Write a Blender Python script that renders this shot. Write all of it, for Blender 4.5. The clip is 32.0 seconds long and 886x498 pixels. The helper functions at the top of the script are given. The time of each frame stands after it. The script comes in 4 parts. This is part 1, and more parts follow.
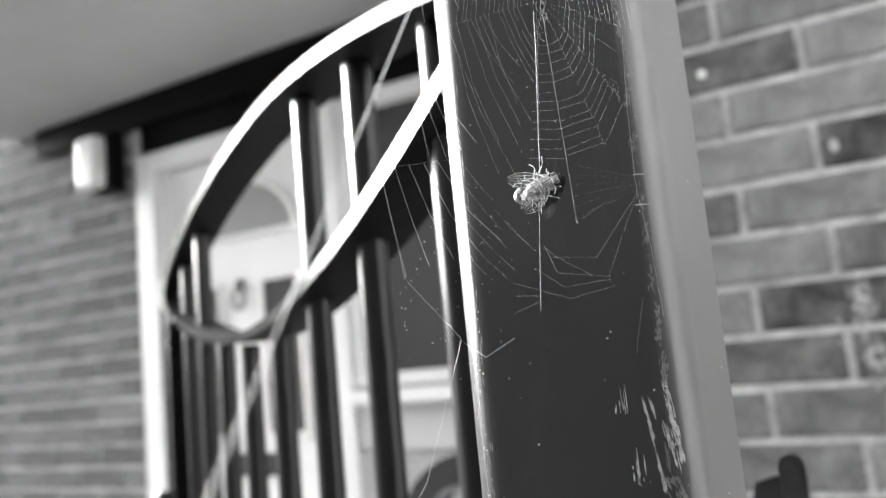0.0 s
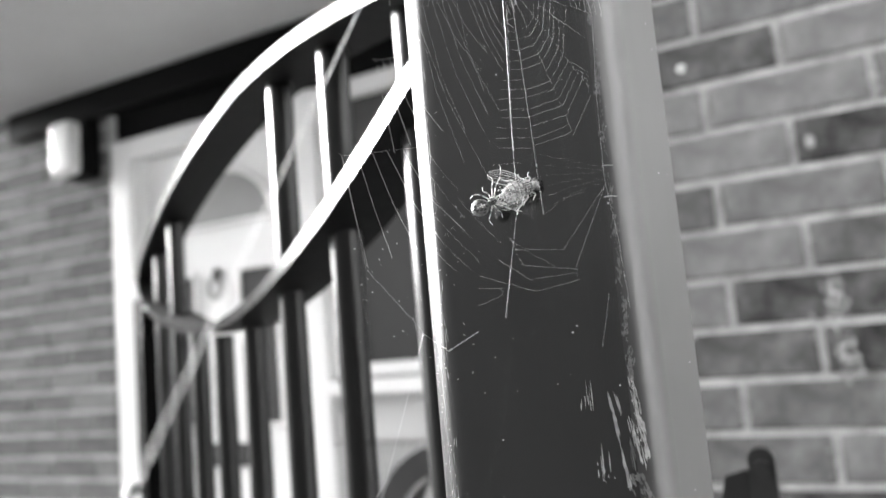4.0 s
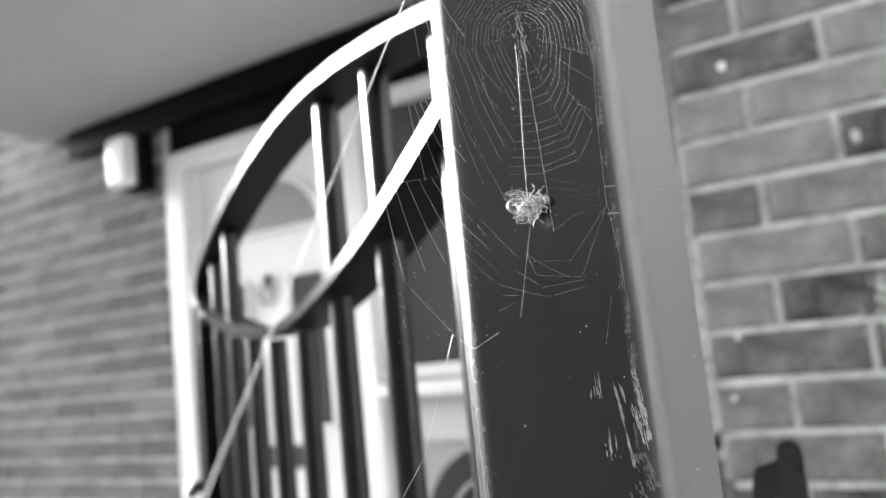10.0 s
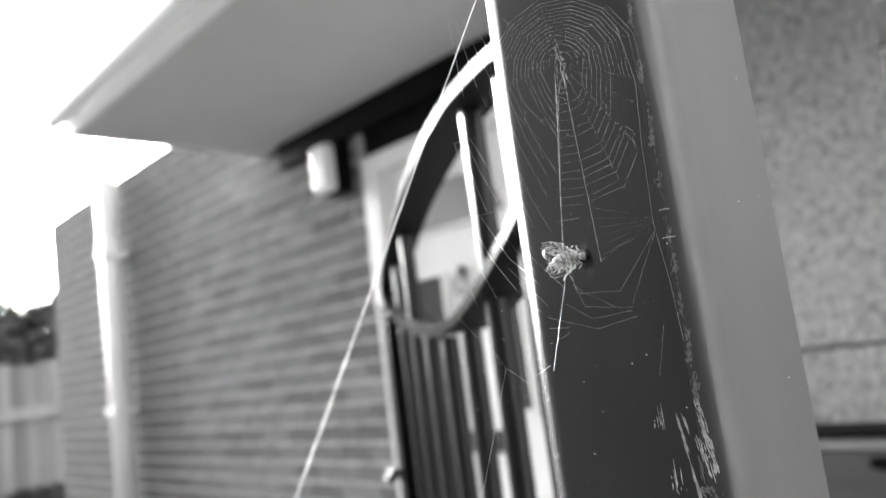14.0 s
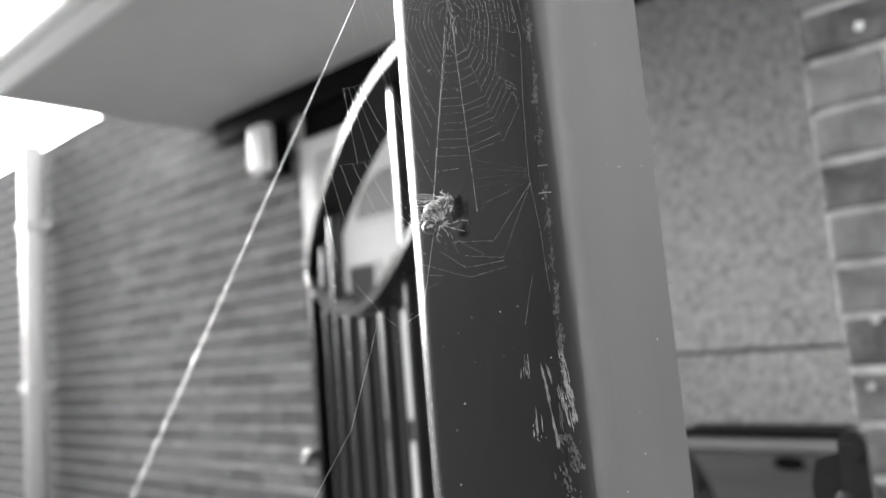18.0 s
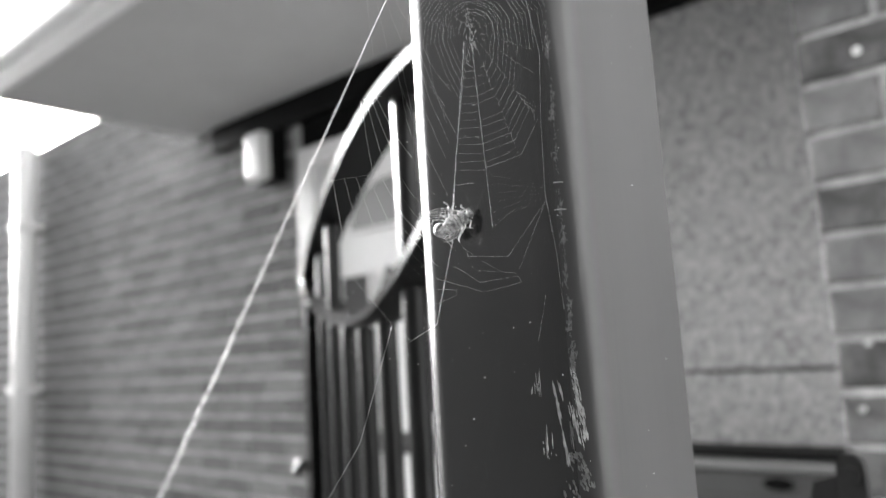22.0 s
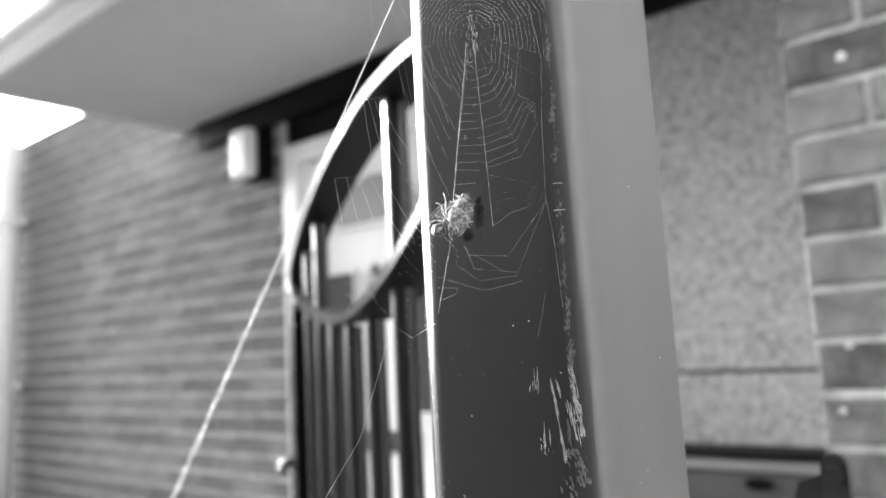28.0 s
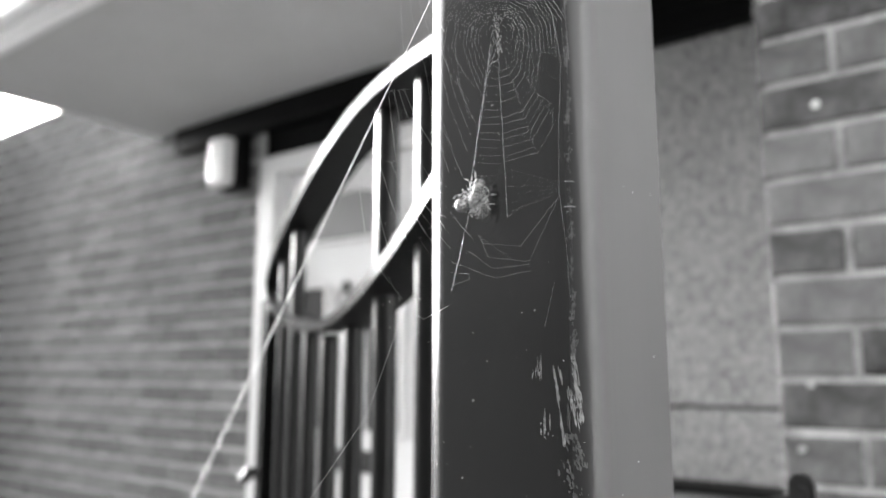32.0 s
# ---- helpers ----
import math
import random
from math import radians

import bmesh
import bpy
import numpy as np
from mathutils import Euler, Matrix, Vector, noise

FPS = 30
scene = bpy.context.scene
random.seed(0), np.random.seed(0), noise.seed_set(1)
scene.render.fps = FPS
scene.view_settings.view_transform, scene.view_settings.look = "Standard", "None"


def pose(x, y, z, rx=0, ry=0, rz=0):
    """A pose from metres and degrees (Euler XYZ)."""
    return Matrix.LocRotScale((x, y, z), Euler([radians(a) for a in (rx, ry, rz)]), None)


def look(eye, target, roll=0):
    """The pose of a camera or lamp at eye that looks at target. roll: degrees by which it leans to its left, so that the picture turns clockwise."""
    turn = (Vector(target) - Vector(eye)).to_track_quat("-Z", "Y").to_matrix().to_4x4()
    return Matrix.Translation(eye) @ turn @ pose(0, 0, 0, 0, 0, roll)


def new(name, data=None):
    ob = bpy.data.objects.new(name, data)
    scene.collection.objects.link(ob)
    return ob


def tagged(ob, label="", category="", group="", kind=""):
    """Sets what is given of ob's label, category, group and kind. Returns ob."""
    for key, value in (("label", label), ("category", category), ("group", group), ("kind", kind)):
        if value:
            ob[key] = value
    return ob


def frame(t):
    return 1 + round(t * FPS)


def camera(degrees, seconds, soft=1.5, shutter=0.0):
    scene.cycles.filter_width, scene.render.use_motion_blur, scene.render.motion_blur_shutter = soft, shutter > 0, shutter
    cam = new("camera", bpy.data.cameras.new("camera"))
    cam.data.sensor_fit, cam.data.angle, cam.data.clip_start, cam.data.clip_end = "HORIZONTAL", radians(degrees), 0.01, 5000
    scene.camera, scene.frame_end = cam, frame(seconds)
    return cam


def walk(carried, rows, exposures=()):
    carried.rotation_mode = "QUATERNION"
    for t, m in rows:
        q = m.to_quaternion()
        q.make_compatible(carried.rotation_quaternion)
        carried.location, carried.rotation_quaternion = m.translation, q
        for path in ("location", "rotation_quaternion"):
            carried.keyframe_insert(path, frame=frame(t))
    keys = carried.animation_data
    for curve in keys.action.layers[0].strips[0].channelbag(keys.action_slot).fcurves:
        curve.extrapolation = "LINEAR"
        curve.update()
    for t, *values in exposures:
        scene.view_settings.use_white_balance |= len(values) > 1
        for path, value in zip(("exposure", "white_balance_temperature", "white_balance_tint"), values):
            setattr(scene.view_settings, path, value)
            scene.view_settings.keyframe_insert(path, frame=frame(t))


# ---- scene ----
cam = camera(60.74, 32.0, soft=1.3)
cam.data.dof.use_dof = True
cam.data.dof.focus_distance = 0.142
cam.data.dof.aperture_fstop = 15.0
PATH = [
    (0, (0.23514, -1.19624, 1.37027), (-0.23313, -0.32306, 1.50548), -5.449),
    (0.5, (0.23528, -1.19774, 1.37047), (-0.21095, -0.31211, 1.49908), -5.025),
    (1, (0.23593, -1.19445, 1.37089), (-0.21517, -0.31118, 1.49870), -5.259),
    (1.5, (0.23589, -1.18849, 1.37255), (-0.21228, -0.30415, 1.50328), -5.118),
    (2, (0.23685, -1.18806, 1.37266), (-0.20200, -0.29827, 1.49788), -4.968),
    (2.5, (0.23583, -1.18692, 1.37143), (-0.20089, -0.29588, 1.49524), -4.837),
    (3, (0.23618, -1.18852, 1.37168), (-0.20410, -0.29897, 1.49354), -4.891),
    (3.5, (0.23594, -1.19075, 1.37104), (-0.20904, -0.30350, 1.49264), -4.946),
    (5.5, (0.23608, -1.19368, 1.36974), (-0.21138, -0.30748, 1.48981), -5.145),
    (6, (0.23714, -1.19515, 1.36935), (-0.20744, -0.30770, 1.49095), -5.127),
    (6.5, (0.23611, -1.19487, 1.36880), (-0.20876, -0.30741, 1.48923), -5.205),
    (7, (0.23494, -1.20051, 1.37041), (-0.20908, -0.31278, 1.49199), -5.030),
    (7.5, (0.23356, -1.20137, 1.36976), (-0.20434, -0.31012, 1.48775), -4.795),
    (8, (0.23481, -1.20414, 1.37024), (-0.21306, -0.31882, 1.49518), -5.025),
    (8.5, (0.23524, -1.20560, 1.36934), (-0.21741, -0.32262, 1.49367), -5.094),
    (9, (0.23550, -1.20302, 1.36872), (-0.21578, -0.31925, 1.49238), -5.016),
    (9.5, (0.23784, -1.20197, 1.36921), (-0.22400, -0.32452, 1.49880), -5.550),
    (10, (0.24992, -1.20968, 1.36957), (-0.24961, -0.35315, 1.49925), -5.820),
    (10.5, (0.25066, -1.20612, 1.37178), (-0.27286, -0.36110, 1.48072), -5.559),
    (11, (0.23377, -1.20130, 1.37365), (-0.23523, -0.32611, 1.49232), -7.011),
    (11.5, (0.24973, -1.19419, 1.37655), (-0.28915, -0.36022, 1.49533), -7.586),
    (12, (0.26892, -1.19359, 1.37712), (-0.33995, -0.41019, 1.50185), -7.797),
    (12.5, (0.27263, -1.18751, 1.37539), (-0.37939, -0.43887, 1.49543), -7.627),
    (13, (0.27119, -1.18476, 1.37209), (-0.42017, -0.47117, 1.48526), -7.054),
    (13.5, (0.27601, -1.19201, 1.37074), (-0.42264, -0.48606, 1.48704), -6.955),
    (14, (0.27758, -1.19562, 1.37618), (-0.42741, -0.49995, 1.51415), -7.470),
    (14.5, (0.27739, -1.19506, 1.37353), (-0.41602, -0.48587, 1.50092), -7.197),
    (15, (0.28193, -1.19109, 1.37025), (-0.38755, -0.45807, 1.49059), -6.539),
    (15.5, (0.28361, -1.18822, 1.36842), (-0.37794, -0.44802, 1.48874), -6.167),
    (17.5, (0.28518, -1.18702, 1.36542), (-0.36285, -0.43468, 1.48393), -5.340),
    (18, (0.28542, -1.18802, 1.36558), (-0.36321, -0.43636, 1.48506), -4.904),
    (18.5, (0.28514, -1.18853, 1.36521), (-0.36374, -0.43689, 1.48355), -4.602),
    (19, (0.28368, -1.18808, 1.36563), (-0.36578, -0.43815, 1.49135), -4.455),
    (19.5, (0.28383, -1.18853, 1.36567), (-0.36320, -0.43550, 1.48523), -4.195),
    (20, (0.28340, -1.18937, 1.36581), (-0.36536, -0.43810, 1.48705), -4.050),
    (20.5, (0.28222, -1.18898, 1.36628), (-0.37146, -0.44284, 1.49267), -3.916),
    (21, (0.28195, -1.18887, 1.36592), (-0.36918, -0.44104, 1.49542), -3.864),
    (21.5, (0.28236, -1.18999, 1.36616), (-0.36317, -0.43799, 1.49952), -3.693),
    (22, (0.28221, -1.19068, 1.36626), (-0.35736, -0.43385, 1.50099), -3.533),
    (22.5, (0.28223, -1.19133, 1.36639), (-0.35900, -0.43573, 1.50013), -3.251),
    (23, (0.28191, -1.19148, 1.36655), (-0.35870, -0.43480, 1.49713), -3.174),
    (23.5, (0.28174, -1.19155, 1.36634), (-0.35827, -0.43365, 1.49275), -3.169),
    (24, (0.28167, -1.19187, 1.36625), (-0.34929, -0.42681, 1.49498), -3.089),
    (24.5, (0.28204, -1.19241, 1.36595), (-0.34230, -0.42184, 1.49410), -3.138),
    (25, (0.28221, -1.19294, 1.36607), (-0.34435, -0.42383, 1.49213), -3.096),
    (25.5, (0.28200, -1.19328, 1.36607), (-0.34487, -0.42469, 1.49373), -3.177),
    (27.5, (0.28131, -1.19391, 1.36573), (-0.34663, -0.42703, 1.49832), -3.130),
    (28, (0.28100, -1.19424, 1.36608), (-0.34348, -0.42452, 1.49864), -3.085),
    (28.5, (0.28144, -1.19512, 1.36532), (-0.34323, -0.42529, 1.49627), -3.327),
    (29, (0.28150, -1.19544, 1.36554), (-0.34131, -0.42379, 1.49462), -3.413),
    (29.5, (0.28088, -1.19462, 1.36579), (-0.34235, -0.42374, 1.49741), -3.261),
    (30, (0.28022, -1.19518, 1.36618), (-0.33940, -0.42144, 1.49808), -3.014),
    (30.5, (0.27993, -1.19469, 1.36600), (-0.33699, -0.41749, 1.48999), -2.892),
    (31, (0.27981, -1.19711, 1.36690), (-0.33503, -0.42008, 1.50184), -2.963),
    (31.5, (0.28214, -1.20086, 1.36305), (-0.31431, -0.41545, 1.52857), -1.095),
    (32, (0.27717, -1.20452, 1.35767), (-0.31338, -0.41409, 1.52033), 0.097),
]
walk(cam, [(t, look(eye, target, roll)) for t, eye, target, roll in PATH],
     [(0, 3.12), (1, 3.16), (2, 3.2), (10.5, 3.19), (12, 3.43), (13.2, 3.47), (14, 3.05), (15, 2.87), (19, 2.95), (21, 2.95), (23, 2.9), (25, 3.2), (28, 3.22), (31, 3.19), (32, 3.03)])

# ---- light: a bright hazy sky, the low sun veiled beyond the end of the house ----
SUN_EL, SUN_AZ = radians(17), radians(277)   # azimuth from +y, clockwise
world = bpy.data.worlds.new("sky")
scene.world = world
world.use_nodes = True
wn = world.node_tree.nodes
wl = world.node_tree.links
sky = wn.new("ShaderNodeTexSky")
sky.sky_type = "NISHITA"
sky.sun_disc = False
sky.sun_elevation, sky.sun_rotation = SUN_EL, SUN_AZ
sky.air_density, sky.dust_density = 1.0, 6.0
grey = wn.new("ShaderNodeRGBToBW")
wl.new(sky.outputs[0], grey.inputs[0])
wl.new(grey.outputs[0], wn["Background"].inputs["Color"])
wn["Background"].inputs["Strength"].default_value = 0.15
sun = new("sun", bpy.data.lights.new("sun", "SUN"))
sun.data.energy, sun.data.angle = 1.7, radians(8)
to_sun = Vector((math.sin(SUN_AZ) * math.cos(SUN_EL), math.cos(SUN_AZ) * math.cos(SUN_EL), math.sin(SUN_EL)))
sun.matrix_world = look(to_sun * 20, (0, 0, 0))
scene.view_settings.exposure = 3.05


# ---- materials (the film is black and white, so all are grey) ----
def mat(name, base, rough=0.6, vary=0.15, size=8.0, fine=90.0, bump=0.1, metal=0.0, spec=0.5, coat=0.0, rand=0.0, island=False, stretch=(1, 1, 1), bump_d=0.002):
    m = bpy.data.materials.new(name)
    m.use_nodes = True
    n, l = m.node_tree.nodes, m.node_tree.links
    b = n["Principled BSDF"]
    b.inputs["Roughness"].default_value, b.inputs["Metallic"].default_value = rough, metal
    b.inputs["Specular IOR Level"].default_value, b.inputs["Coat Weight"].default_value = spec, coat
    b.inputs["Coat Roughness"].default_value = 0.13
    tc = n.new("ShaderNodeTexCoord")
    mp = n.new("ShaderNodeMapping")
    mp.inputs["Scale"].default_value = stretch
    l.new(tc.outputs["Object"], mp.inputs["Vector"])
    big, small = n.new("ShaderNodeTexNoise"), n.new("ShaderNodeTexNoise")
    big.inputs["Scale"].default_value, small.inputs["Scale"].default_value = size, fine
    big.inputs["Detail"].default_value, small.inputs["Detail"].default_value = 4, 3
    for t in (big, small):
        l.new(mp.outputs[0], t.inputs["Vector"])
    add = n.new("ShaderNodeMath")
    add.operation = "MULTIPLY_ADD"
    l.new(small.outputs[0], add.inputs[0])
    add.inputs[1].default_value = 0.5
    l.new(big.outputs[0], add.inputs[2])
    val = add.outputs[0]
    if rand:
        if island:
            r = n.new("ShaderNodeNewGeometry").outputs["Random Per Island"]
        else:
            r = n.new("ShaderNodeObjectInfo").outputs["Random"]
        mix = n.new("ShaderNodeMath")
        mix.operation = "MULTIPLY_ADD"
        l.new(r, mix.inputs[0])
        mix.inputs[1].default_value = rand
        l.new(val, mix.inputs[2])
        off = n.new("ShaderNodeMath")
        off.operation = "SUBTRACT"
        l.new(mix.outputs[0], off.inputs[0])
        off.inputs[1].default_value = rand / 2
        val = off.outputs[0]
    ramp = n.new("ShaderNodeMapRange")
    ramp.inputs["From Min"].default_value, ramp.inputs["From Max"].default_value = 0.45, 1.05
    ramp.inputs["To Min"].default_value, ramp.inputs["To Max"].default_value = base * (1 - vary), base * (1 + vary)
    ramp.clamp = False
    l.new(val, ramp.inputs["Value"])
    l.new(ramp.outputs[0], b.inputs["Base Color"])
    if bump:
        bp = n.new("ShaderNodeBump")
        bp.inputs["Strength"].default_value, bp.inputs["Distance"].default_value = bump, bump_d
        l.new(small.outputs[0], bp.inputs["Height"])
        l.new(bp.outputs[0], b.inputs["Normal"])
    return m


M_BRICK = mat("brick_clay", 0.10, 0.85, 0.75, 26, 190, 0.7, rand=0.5)
M_BRICK_FAR = mat("brick_clay_far", 0.09, 0.85, 0.3, 14, 160, 0.5, rand=0.35, island=True)
M_MORTAR = mat("mortar", 0.43, 0.95, 0.55, 24, 220, 0.6)
M_BRICK_L = mat("brick_clay_old", 0.118, 0.85, 0.6, 14, 120, 0.5, rand=0.35)
M_MORTAR_L = mat("mortar_old", 0.42, 0.95, 0.4, 10, 220, 0.6)
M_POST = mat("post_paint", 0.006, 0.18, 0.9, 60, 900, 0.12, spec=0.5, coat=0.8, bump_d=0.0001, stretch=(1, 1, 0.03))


def side_lit(m, pale, rough):
    """Paint whose side facing the path (+x) has its light put into the colour, dulled by dust on the other edge, glossy
    on the front.
    """
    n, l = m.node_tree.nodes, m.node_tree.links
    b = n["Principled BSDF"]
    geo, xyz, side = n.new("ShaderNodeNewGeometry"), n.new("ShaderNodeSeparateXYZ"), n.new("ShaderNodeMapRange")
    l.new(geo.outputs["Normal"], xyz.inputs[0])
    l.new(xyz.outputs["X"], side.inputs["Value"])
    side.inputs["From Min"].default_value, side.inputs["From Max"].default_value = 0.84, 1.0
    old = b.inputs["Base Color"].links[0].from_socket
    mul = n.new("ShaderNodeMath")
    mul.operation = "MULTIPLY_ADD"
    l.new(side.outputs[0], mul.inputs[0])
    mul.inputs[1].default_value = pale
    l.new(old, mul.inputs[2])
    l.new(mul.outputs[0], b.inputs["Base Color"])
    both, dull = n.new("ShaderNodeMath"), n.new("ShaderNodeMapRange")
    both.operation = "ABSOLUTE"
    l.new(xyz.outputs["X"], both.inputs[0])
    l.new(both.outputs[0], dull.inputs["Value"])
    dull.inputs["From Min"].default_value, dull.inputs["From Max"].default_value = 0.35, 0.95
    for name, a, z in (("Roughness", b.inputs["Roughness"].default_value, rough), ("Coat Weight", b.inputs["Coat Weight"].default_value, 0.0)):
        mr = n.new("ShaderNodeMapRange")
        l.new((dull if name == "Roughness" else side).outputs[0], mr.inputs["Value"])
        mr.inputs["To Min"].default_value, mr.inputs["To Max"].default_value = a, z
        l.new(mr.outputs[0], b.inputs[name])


# the brighter +x side of the post is painted into the base colour
side_lit(M_POST, 0.084, 0.5)
M_BARS = mat("bar_paint", 0.006, 0.28, 0.5, 40, 400, 0.15, spec=0.35, bump_d=0.0004)
M_GATE = mat("gate_paint", 0.003, 0.17, 0.2, 30, 500, 0.05, spec=0.10, bump_d=0.0003)
M_WORN = mat("worn_primer", 0.32, 0.5, 0.6, 700, 3000, 0.6, bump_d=0.0002)
M_CHAFE = mat("chafed_paint", 0.10, 0.6, 0.5, 700, 3000, 0.6, bump_d=0.0002)
M_WHITE = mat("white_pvc", 0.78, 0.35, 0.04, 4, 60, 0.02)
M_DOOR = mat("white_door", 0.80, 0.4, 0.04, 3, 60, 0.03)
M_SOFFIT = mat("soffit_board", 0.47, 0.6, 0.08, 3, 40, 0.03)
M_BEAM = mat("black_beam", 0.004, 0.6, 0.3, 8, 90, 0.2, spec=0.08)
M_PANEL = mat("pale_render", 0.38, 0.9, 0.75, 120, 420, 1.0, stretch=(1, 1, 0.7), bump_d=0.005)
M_BOARD = mat("pale_board", 0.5, 0.7, 0.08, 5, 60, 0.1)
M_RUBBER = mat("black_rubber", 0.012, 0.55, 0.3, 20, 200, 0.2)
M_BIN = mat("grey_plastic", 0.075, 0.5, 0.15, 9, 200, 0.15)
M_BINLID = mat("lid_plastic", 0.24, 0.5, 0.12, 9, 200, 0.15)
M_GROUND = mat("tarmac", 0.055, 0.9, 0.3, 1.5, 40, 0.4)
M_SLAB = mat("bounce_slab_pale", 0.42, 0.9, 0.25, 1.5, 40, 0.4)
M_FENCE = mat("fence_timber", 0.30, 0.85, 0.3, 6, 60, 0.4, stretch=(1, 1, 0.1), rand=0.6)
M_LEAF = mat("shrub_leaf", 0.10, 0.55, 0.5, 9, 60, 0.1)
M_SILK = mat("spider_silk", 0.85, 0.35, 0.1, 300, 2000, 0.0)
M_PREY = mat("fly_body", 0.36, 0.3, 1.3, 900, 4200, 0.7, bump_d=0.0004)
M_BAND = mat("fly_band", 0.09, 0.4, 0.6, 900, 3000, 0.5, bump_d=0.0003)
M_PREYD = mat("fly_dark", 0.025, 0.4, 0.6, 900, 3000, 0.5, bump_d=0.0003)
M_SPIDER = mat("spider_body", 0.15, 0.3, 1.3, 1500, 4500, 0.6, bump_d=0.0003)
M_LEG = mat("spider_leg", 0.62, 0.4, 0.5, 1500, 5000, 0.3, bump_d=0.0002)
M_GALV = mat("dull_steel", 0.022, 0.4, 0.3, 50, 400, 0.2)
M_SKY_BLOCK = mat("sky_block_render", 0.145, 0.9, 0.3, 2, 30, 0.3)
M_FAR = mat("far_wall_render", 0.34, 0.9, 0.3, 2, 30, 0.3)
M_LOW = mat("low_dark_render", 0.11, 0.9, 0.3, 2, 30, 0.3)
M_PALE = mat("pale_wall_paint", 0.45, 0.8, 0.1, 2, 30, 0.2)
M_LIME = mat("lime_bloom", 0.33, 0.95, 0.5, 90, 400, 0.5)
M_DUST = mat("dust", 0.75, 0.8, 0.1, 500, 2000, 0.0)


def glassy(name, base, rough, alpha):
    m = bpy.data.materials.new(name)
    m.use_nodes = True
    n, l = m.node_tree.nodes, m.node_tree.links
    b = n["Principled BSDF"]
    tex = n.new("ShaderNodeTexNoise")
    tex.inputs["Scale"].default_value = 900
    mr = n.new("ShaderNodeMapRange")
    mr.inputs["To Min"].default_value, mr.inputs["To Max"].default_value = base * 0.6, base * 1.3
    l.new(tex.outputs[0], mr.inputs["Value"])
    l.new(mr.outputs[0], b.inputs["Base Color"])
    b.inputs["Roughness"].default_value, b.inputs["Alpha"].default_value = rough, alpha
    return m


M_WING = glassy("fly_wing", 0.5, 0.15, 0.26)
M_GLASS = mat("window_glass", 0.06, 0.08, 0.1, 2, 20, 0.0, spec=0.6)
M_DROP = mat("water_drop", 0.6, 0.08, 0.1, 300, 900, 0.0, spec=0.6)
M_FROST = mat("frosted_glass", 0.26, 0.3, 0.12, 6, 70, 0.1)


# ---- mesh helpers ----
def part(name, bm, material, parent=None, label="", smooth=False):
    me = bpy.data.meshes.new(name)
    bm.normal_update()
    bm.to_mesh(me)
    bm.free()
    me.materials.append(material)
    if smooth:
        for p in me.polygons:
            p.use_smooth = True
    ob = new(name, me)
    if parent is not None:
        ob.parent = parent
    return tagged(ob, label) if label else ob


def thing(name, label, category, at=(0, 0, 0), group="", kind=""):
    ob = new(name)
    ob.location = at
    return tagged(ob, label, category, group, kind)


def box(x0, x1, y0, y1, z0, z1, bevel=0.0, bm=None):
    bm = bm or bmesh.new()
    vs = [bm.verts.new((x, y, z)) for x in (x0, x1) for y in (y0, y1) for z in (z0, z1)]
    fs = [bm.faces.new([vs[i] for i in f]) for f in ((0, 1, 3, 2), (4, 6, 7, 5), (0, 4, 5, 1), (2, 3, 7, 6), (0, 2, 6, 4), (1, 5, 7, 3))]
    if bevel:
        es = list({e for f in fs for e in f.edges})
        bmesh.ops.bevel(bm, geom=es, offset=bevel, segments=2, affect="EDGES", profile=0.6)
    return bm


def tube(pts, r, sides=6, bm=None, r_end=None, caps=True):
    """A tube through the points, tapering from r to r_end."""
    bm = bm or bmesh.new()
    pts = [Vector(p) for p in pts]
    rings = []
    for i, p in enumerate(pts):
        d = (pts[min(i + 1, len(pts) - 1)] - pts[max(i - 1, 0)]).normalized()
        a = d.cross(Vector((0.31, 0.87, 0.38))).normalized()
        b = d.cross(a)
        rr = r if r_end is None else r + (r_end - r) * i / (len(pts) - 1)
        rings.append([bm.verts.new(p + rr * (math.cos(2 * math.pi * k / sides) * a + math.sin(2 * math.pi * k / sides) * b)) for k in range(sides)])
    for u, v in zip(rings, rings[1:]):
        for k in range(sides):
            bm.faces.new((u[k], u[(k + 1) % sides], v[(k + 1) % sides], v[k]))
    if caps:
        bm.faces.new(rings[0][::-1])
        bm.faces.new(rings[-1])
    return bm


def prism(outline, to3, depth_vec, bm=None):
    """A closed outline of 2D points, placed by to3 and pushed along depth_vec."""
    bm = bm or bmesh.new()
    a = [bm.verts.new(to3(*p)) for p in outline]
    b = [bm.verts.new(Vector(to3(*p)) + Vector(depth_vec)) for p in outline]
    n = len(outline)
    bm.faces.new(a)
    bm.faces.new(b[::-1])
    for i in range(n):
        bm.faces.new((a[i], b[i], b[(i + 1) % n], a[(i + 1) % n]))
    bmesh.ops.recalc_face_normals(bm, faces=bm.faces)
    return bm


def blob(center, radii, rot=None, bump=0.0, seed=0.0, u=14, v=10, bm=None):
    """A lumpy ellipsoid."""
    bm = bm or bmesh.new()
    m = Matrix.Translation(center) @ (rot.to_4x4() if rot else Matrix.Identity(4)) @ Matrix.Diagonal((*radii, 1))
    made = bmesh.ops.create_uvsphere(bm, u_segments=u, v_segments=v, radius=1)["verts"]
    for w in made:
        k = 1 + bump * noise.noise(w.co * 2.2 + Vector((seed, seed * 1.7, 3)))
        w.co = m @ (w.co * k)
    return bm


def arc(cx, cz, rx, rz, a0, a1, n):
    return [(cx + rx * math.cos(radians(a0 + (a1 - a0) * i / n)), cz + rz * math.sin(radians(a0 + (a1 - a0) * i / n))) for i in range(n + 1)]


# ---- the plan ----
YW = 0.57          # face of the house front
TOP = 2.345        # underside of the porch canopy

